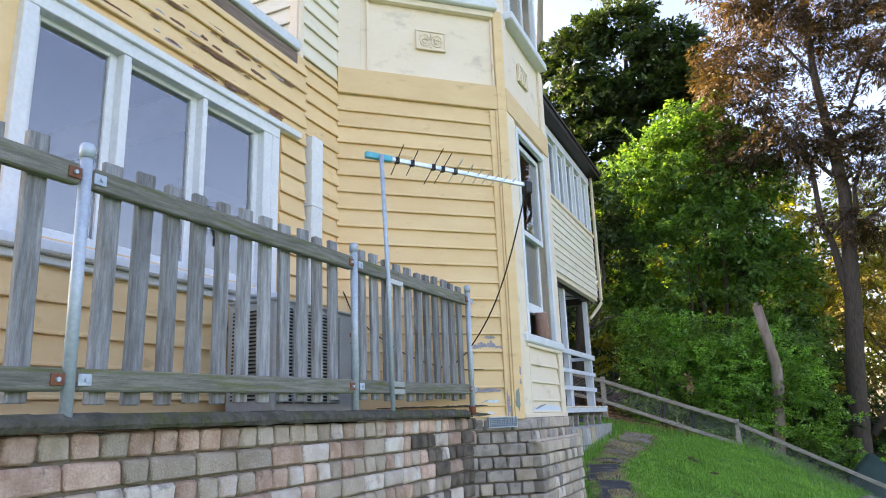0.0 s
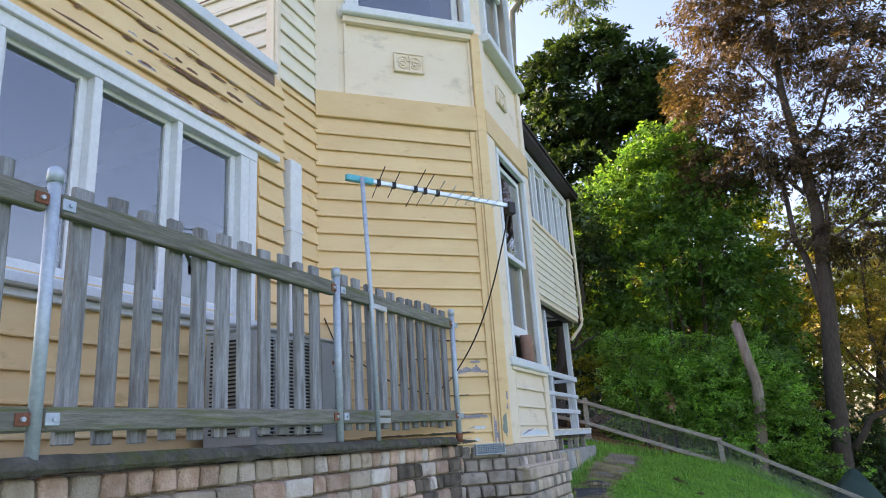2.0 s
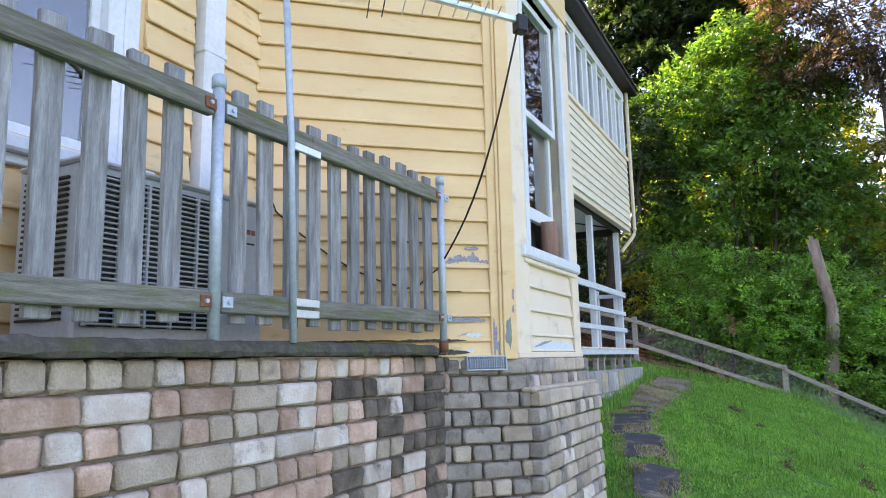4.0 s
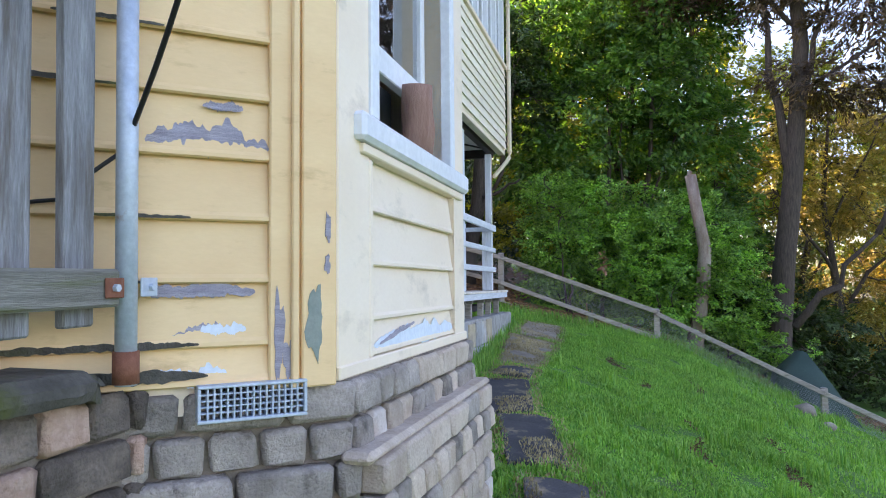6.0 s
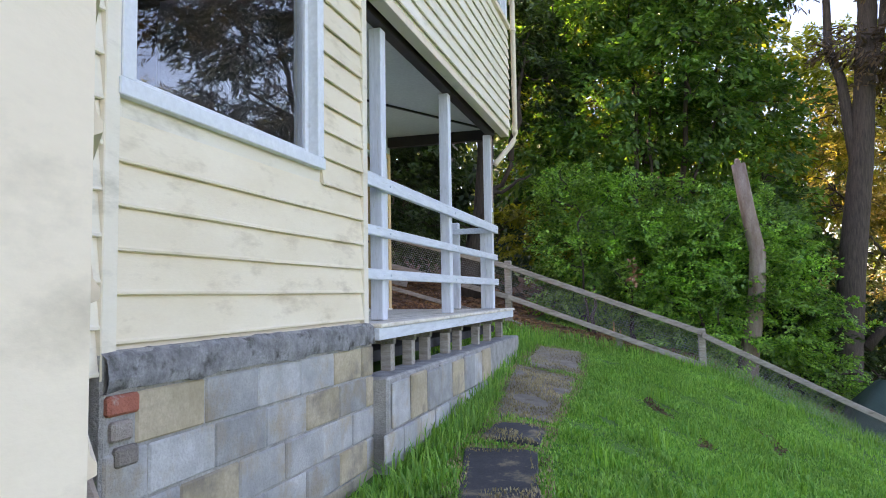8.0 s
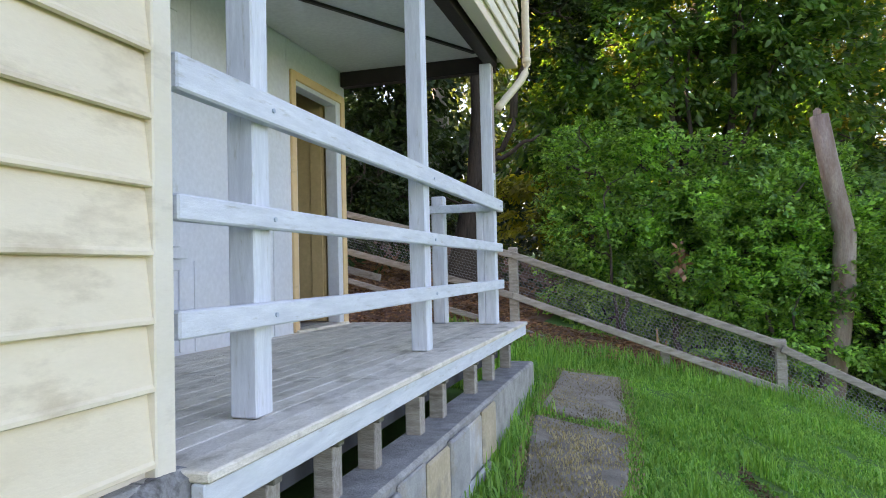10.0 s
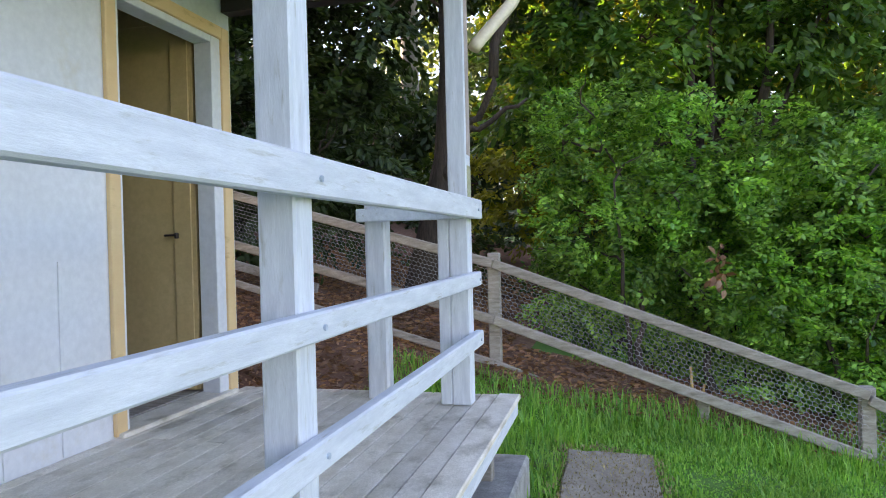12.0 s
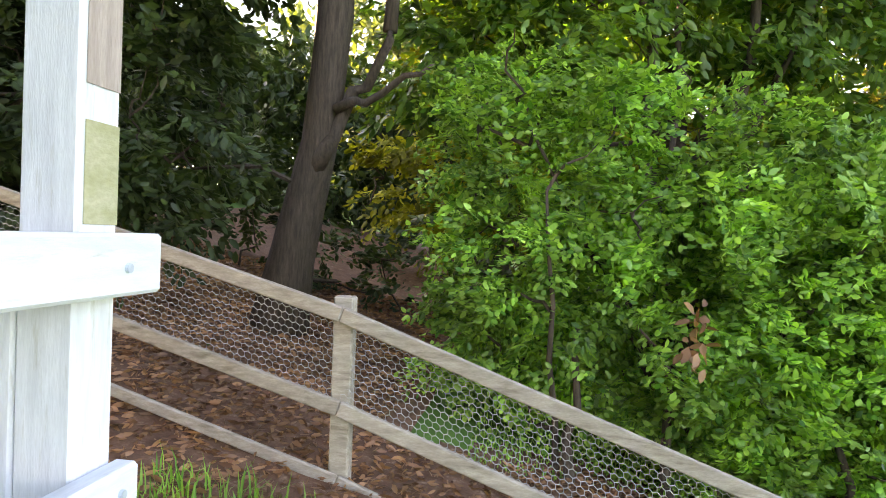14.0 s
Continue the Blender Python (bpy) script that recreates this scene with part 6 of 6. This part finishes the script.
for y in np.arange(17.5, 36.0, 2.2):
    for x in (-12.5, -15.5):
        blobs.append((x + rng.uniform(-0.8, 0.8), y + rng.uniform(-0.8, 0.8), gz(x, y) + 2.6, 1.8, 1.4, 2.2))
        # Taller clumps added mainly to keep the low sun off the bush and bank.
        for up in ((4.4, 6.0, 9.6) if y < 20 else ()):
            blobs.append((x + rng.uniform(-0.8, 0.8), y + rng.uniform(-0.8, 0.8), gz(x, y) + up, 1.9, 1.5, 2.0))
for x in np.arange(-11.0, 3.0, 2.0):
    blobs.append((x, 31.5 + rng.uniform(-1, 1), gz(x, 31) + 2.4, 1.7, 1.2, 2.2))
west = new("dark_woods", leaf_mesh(clumps(rng, blobs, 110000, 0.35), 0.31, DARKLEAF, 0.3, 0.5))
tagged(west, "dark dense woods on the high side behind the house, raised to block the low sun", "woods", kind="stuff")
blobs = []
for a in np.linspace(-1.25, 1.45, 34):
    d = 44 + 6 * math.sin(a * 9)
    x, y = d * math.sin(a) - 1.0, d * math.cos(a) + 6
    g = gz(x, y)
    for hgt in (1.0, 3.6, 6.6, 9.6):
        blobs.append((x + rng.uniform(-1, 1), y + rng.uniform(-1, 1), g + hgt + rng.uniform(-0.8, 0.8) + 1.5 * math.sin(a * 5), 3.0, 1.6, 1.9))
woods = new("far_woods", leaf_mesh(clumps(rng, blobs, 90000, 0.6), 0.62, GUMLEAF, 0.3, 0.5))
tagged(woods, "distant woods beyond the slope", "woods", kind="stuff")

# broken pale trunk
snag = empty("broken_tree", pose(0.54, 18.75, gz(0.54, 18.75)), label="broken leaning dead trunk with pale bark", category="tree")
g0 = gz(0.54, 18.75)
tube("trunk", [Vector((x - 0.54, y - 18.75, z - g0)) for x, y, z in ((0.50, 18.75, g0 - 0.15), (0.60, 18.75, 1.3), (0.74, 18.75, 2.2), (0.78, 18.75, 2.9), (0.66, 18.75, 3.6), (0.54, 18.75, 4.42))], [0.19, 0.155, 0.145, 0.13, 0.12, 0.115], SNAGBARK, snag, 14)
bm = bmesh.new()
chamfer_box(bm, (-0.06, -0.05, 4.40 - g0), (0.03, 0.05, 4.52 - g0), 0.03)
part("broken_top", bm, SNAGBARK, snag)


# ---- grass ----
def blades(points, height, mat, seed, width=0.006):
    rng = np.random.default_rng(seed)
    n = len(points)
    ang = rng.uniform(0, 2 * math.pi, n)
    lean = rng.uniform(0.1, 0.75, n)
    h = height * rng.uniform(0.5, 1.3, n)
    side = np.stack([np.cos(ang), np.sin(ang), np.zeros(n)], 1)
    to = np.stack([-np.sin(ang), np.cos(ang), np.zeros(n)], 1)
    up = np.array([0, 0, 1.0])
    v = np.empty((n, 5, 3), np.float32)
    w = (width * rng.uniform(0.7, 1.4, n))[:, None]
    mid = points + up * (h * 0.6)[:, None] + to * (h * lean * 0.3)[:, None]
    v[:, 0], v[:, 1] = points - side * w, points + side * w
    v[:, 2], v[:, 3] = mid + side * w * 0.8, mid - side * w * 0.8
    v[:, 4] = points + up * (h * (1 - 0.3 * lean))[:, None] + to * (h * lean)[:, None]
    me = bpy.data.meshes.new("blades")
    me.vertices.add(n * 5)
    me.vertices.foreach_set("co", v.reshape(-1))
    tri = (np.arange(n)[:, None] * 5 + np.array([0, 1, 2, 0, 2, 3, 3, 2, 4])).reshape(-1)
    me.loops.add(n * 9)
    me.loops.foreach_set("vertex_index", tri.astype(np.int32))
    me.polygons.add(n * 3)
    me.polygons.foreach_set("loop_start", np.arange(0, n * 9, 3, dtype=np.int32))
    me.update(calc_edges=True)
    me.materials.append(mat)
    return me


def inside_slab(x, y, grow=0.0):
    hit = np.zeros(len(x), bool)
    for q in SLABS:
        ok = np.ones(len(x), bool)
        for (x0, y0), (x1, y1) in zip(q, q[1:] + q[:1]):
            e = math.hypot(x1 - x0, y1 - y0)
            ok &= ((x1 - x0) * (y - y0) - (y1 - y0) * (x - x0)) / e > -grow
        hit |= ok
    return hit


def scatter(n, x0, x1, y0, y1, seed):
    rng = np.random.default_rng(seed)
    x, y = rng.uniform(x0, x1, n), rng.uniform(y0, y1, n)
    return x, y


x1_, y1_ = scatter(170000, -3.6, 1.0, 6.0, 17.4, 51)
x2_, y2_ = scatter(130000, -2.6, 7.0, 5.0, 20.5, 52)
gx, gy = np.concatenate([x1_, x2_]), np.concatenate([y1_, y2_])
bare = np.sin(gx * 2.3 + 1.7 * np.sin(gy * 0.9)) * np.sin(gy * 1.7 + gx * 0.8) > 0.975


def scar(x, y):
    """Narrow broken lines of bare earth running down the lawn."""
    line = np.minimum(np.abs(x - (-0.55 + 0.20 * (12.5 - y) + 0.12 * np.sin(3 * y))), np.abs(x - (0.35 + 0.16 * (12.0 - y) + 0.10 * np.sin(2.3 * y + 1))))
    return (line < 0.035 + 0.035 * np.sin(5.1 * y + x)) & (np.sin(1.9 * y + 0.7) > -0.2) & (y > 8.2) & (y < 15.5)


bare |= scar(gx, gy) & (np.random.default_rng(62).random(len(gx)) < 0.7)
keep = ~inside_slab(gx, gy, -0.03) & ((gy < litter_edge(gx) + 0.25) | (gy > litter_edge(gx) + 1.4)) & ~bare & ~((gx < -2.62) & (gy > 10.4) & (gy < 15.1)) & ~((gx < -2.68) & (gy < 10.6))
gx, gy = gx[keep], gy[keep]
lush = 0.062 * (0.85 + 0.45 * np.sin(gx * 3.7 + 1.3 * np.sin(gy * 2.1)) * np.sin(gy * 3.1 + gx) + 0.3 * np.sin(gx * 9.1) * np.sin(gy * 8.3))
grass = new("grass", blades(np.stack([gx, gy, ground_z(gx, gy) - 0.005], 1), lush, GRASSBLADE, 53))
tagged(grass, "bright green rough-cut lawn grass", "grass", kind="stuff")
tx, ty = scatter(75000, -4.0, 5.0, 8.0, 18.2, 54)
near_wall = (tx < -2.28) & (ty < 16.4) & (np.random.default_rng(5).random(len(tx)) < 0.9)
tuft = (np.sin(tx * 5.1 + ty * 1.3) * np.sin(ty * 4.3 - tx * 2.2) > 0.72) & (ty > 9)
edge = np.abs(ty - litter_edge(tx)) < 0.35
keep = (near_wall | (tuft & (tx > -1.6)) | edge) & ~inside_slab(tx, ty, 0.02) & ~((tx < -2.63) & (ty < 15.12)) & (ty < litter_edge(tx) + 0.4)
tall = new("tall_grass", blades(np.stack([tx[keep], ty[keep], ground_z(tx[keep], ty[keep]) - 0.005], 1), 0.17, GRASSBLADE, 55, 0.005))
tagged(tall, "long tufts of grass along the wall and fence", "grass", kind="stuff")
sx, sy = scatter(46000, -2.6, -0.8, 7.0, 16.2, 56)
keep = inside_slab(sx, sy, 0.06) & (np.sin(sx * 6 + sy * 2.1) * np.sin(sy * 4.7 - sx) > np.where(sy > 11.7, -0.55, 0.1)) | (inside_slab(sx, sy, 0.10) & ~inside_slab(sx, sy, -0.05) & (np.random.default_rng(6).random(len(sx)) < 0.4))
straw = new("dry_grass", blades(np.stack([sx[keep], sy[keep], ground_z(sx[keep], sy[keep]) + 0.038], 1), 0.022, STRAW, 57, 0.004))
tagged(straw, "dry straw lying on the paving slabs", "dry grass", kind="stuff")
lx, ly = scatter(60000, -8.0, 4.5, 15.6, 23.0, 58)
keep = (ly > np.where(lx > -3.9, litter_edge(lx), 15.6)) & ~((lx < -4.2) & (ly < 15.3)) & ((lx < -3.2) | (ly < litter_edge(lx) + 1.6))
lx, ly = lx[keep], ly[keep]
dead = new("fallen_leaves", leaf_mesh(np.stack([lx, ly, ground_z(lx, ly) + 0.035], 1), 0.075, BROWNLEAF, 0.15, 0.35, 0.85))
tagged(dead, "fallen brown leaves on the bank", "fallen leaves", kind="stuff")

cx_, cy_ = scatter(60000, -1.5, 2.2, 8.0, 15.6, 61)
keep = scar(cx_, cy_)
earth = new("bare_earth", leaf_mesh(np.stack([cx_[keep], cy_[keep], ground_z(cx_[keep], cy_[keep]) + 0.02], 1), 0.035, EARTH, 0.1, 0.5, 0.9))
tagged(earth, "brown earth and dry thatch showing through the lawn", "earth", kind="stuff")
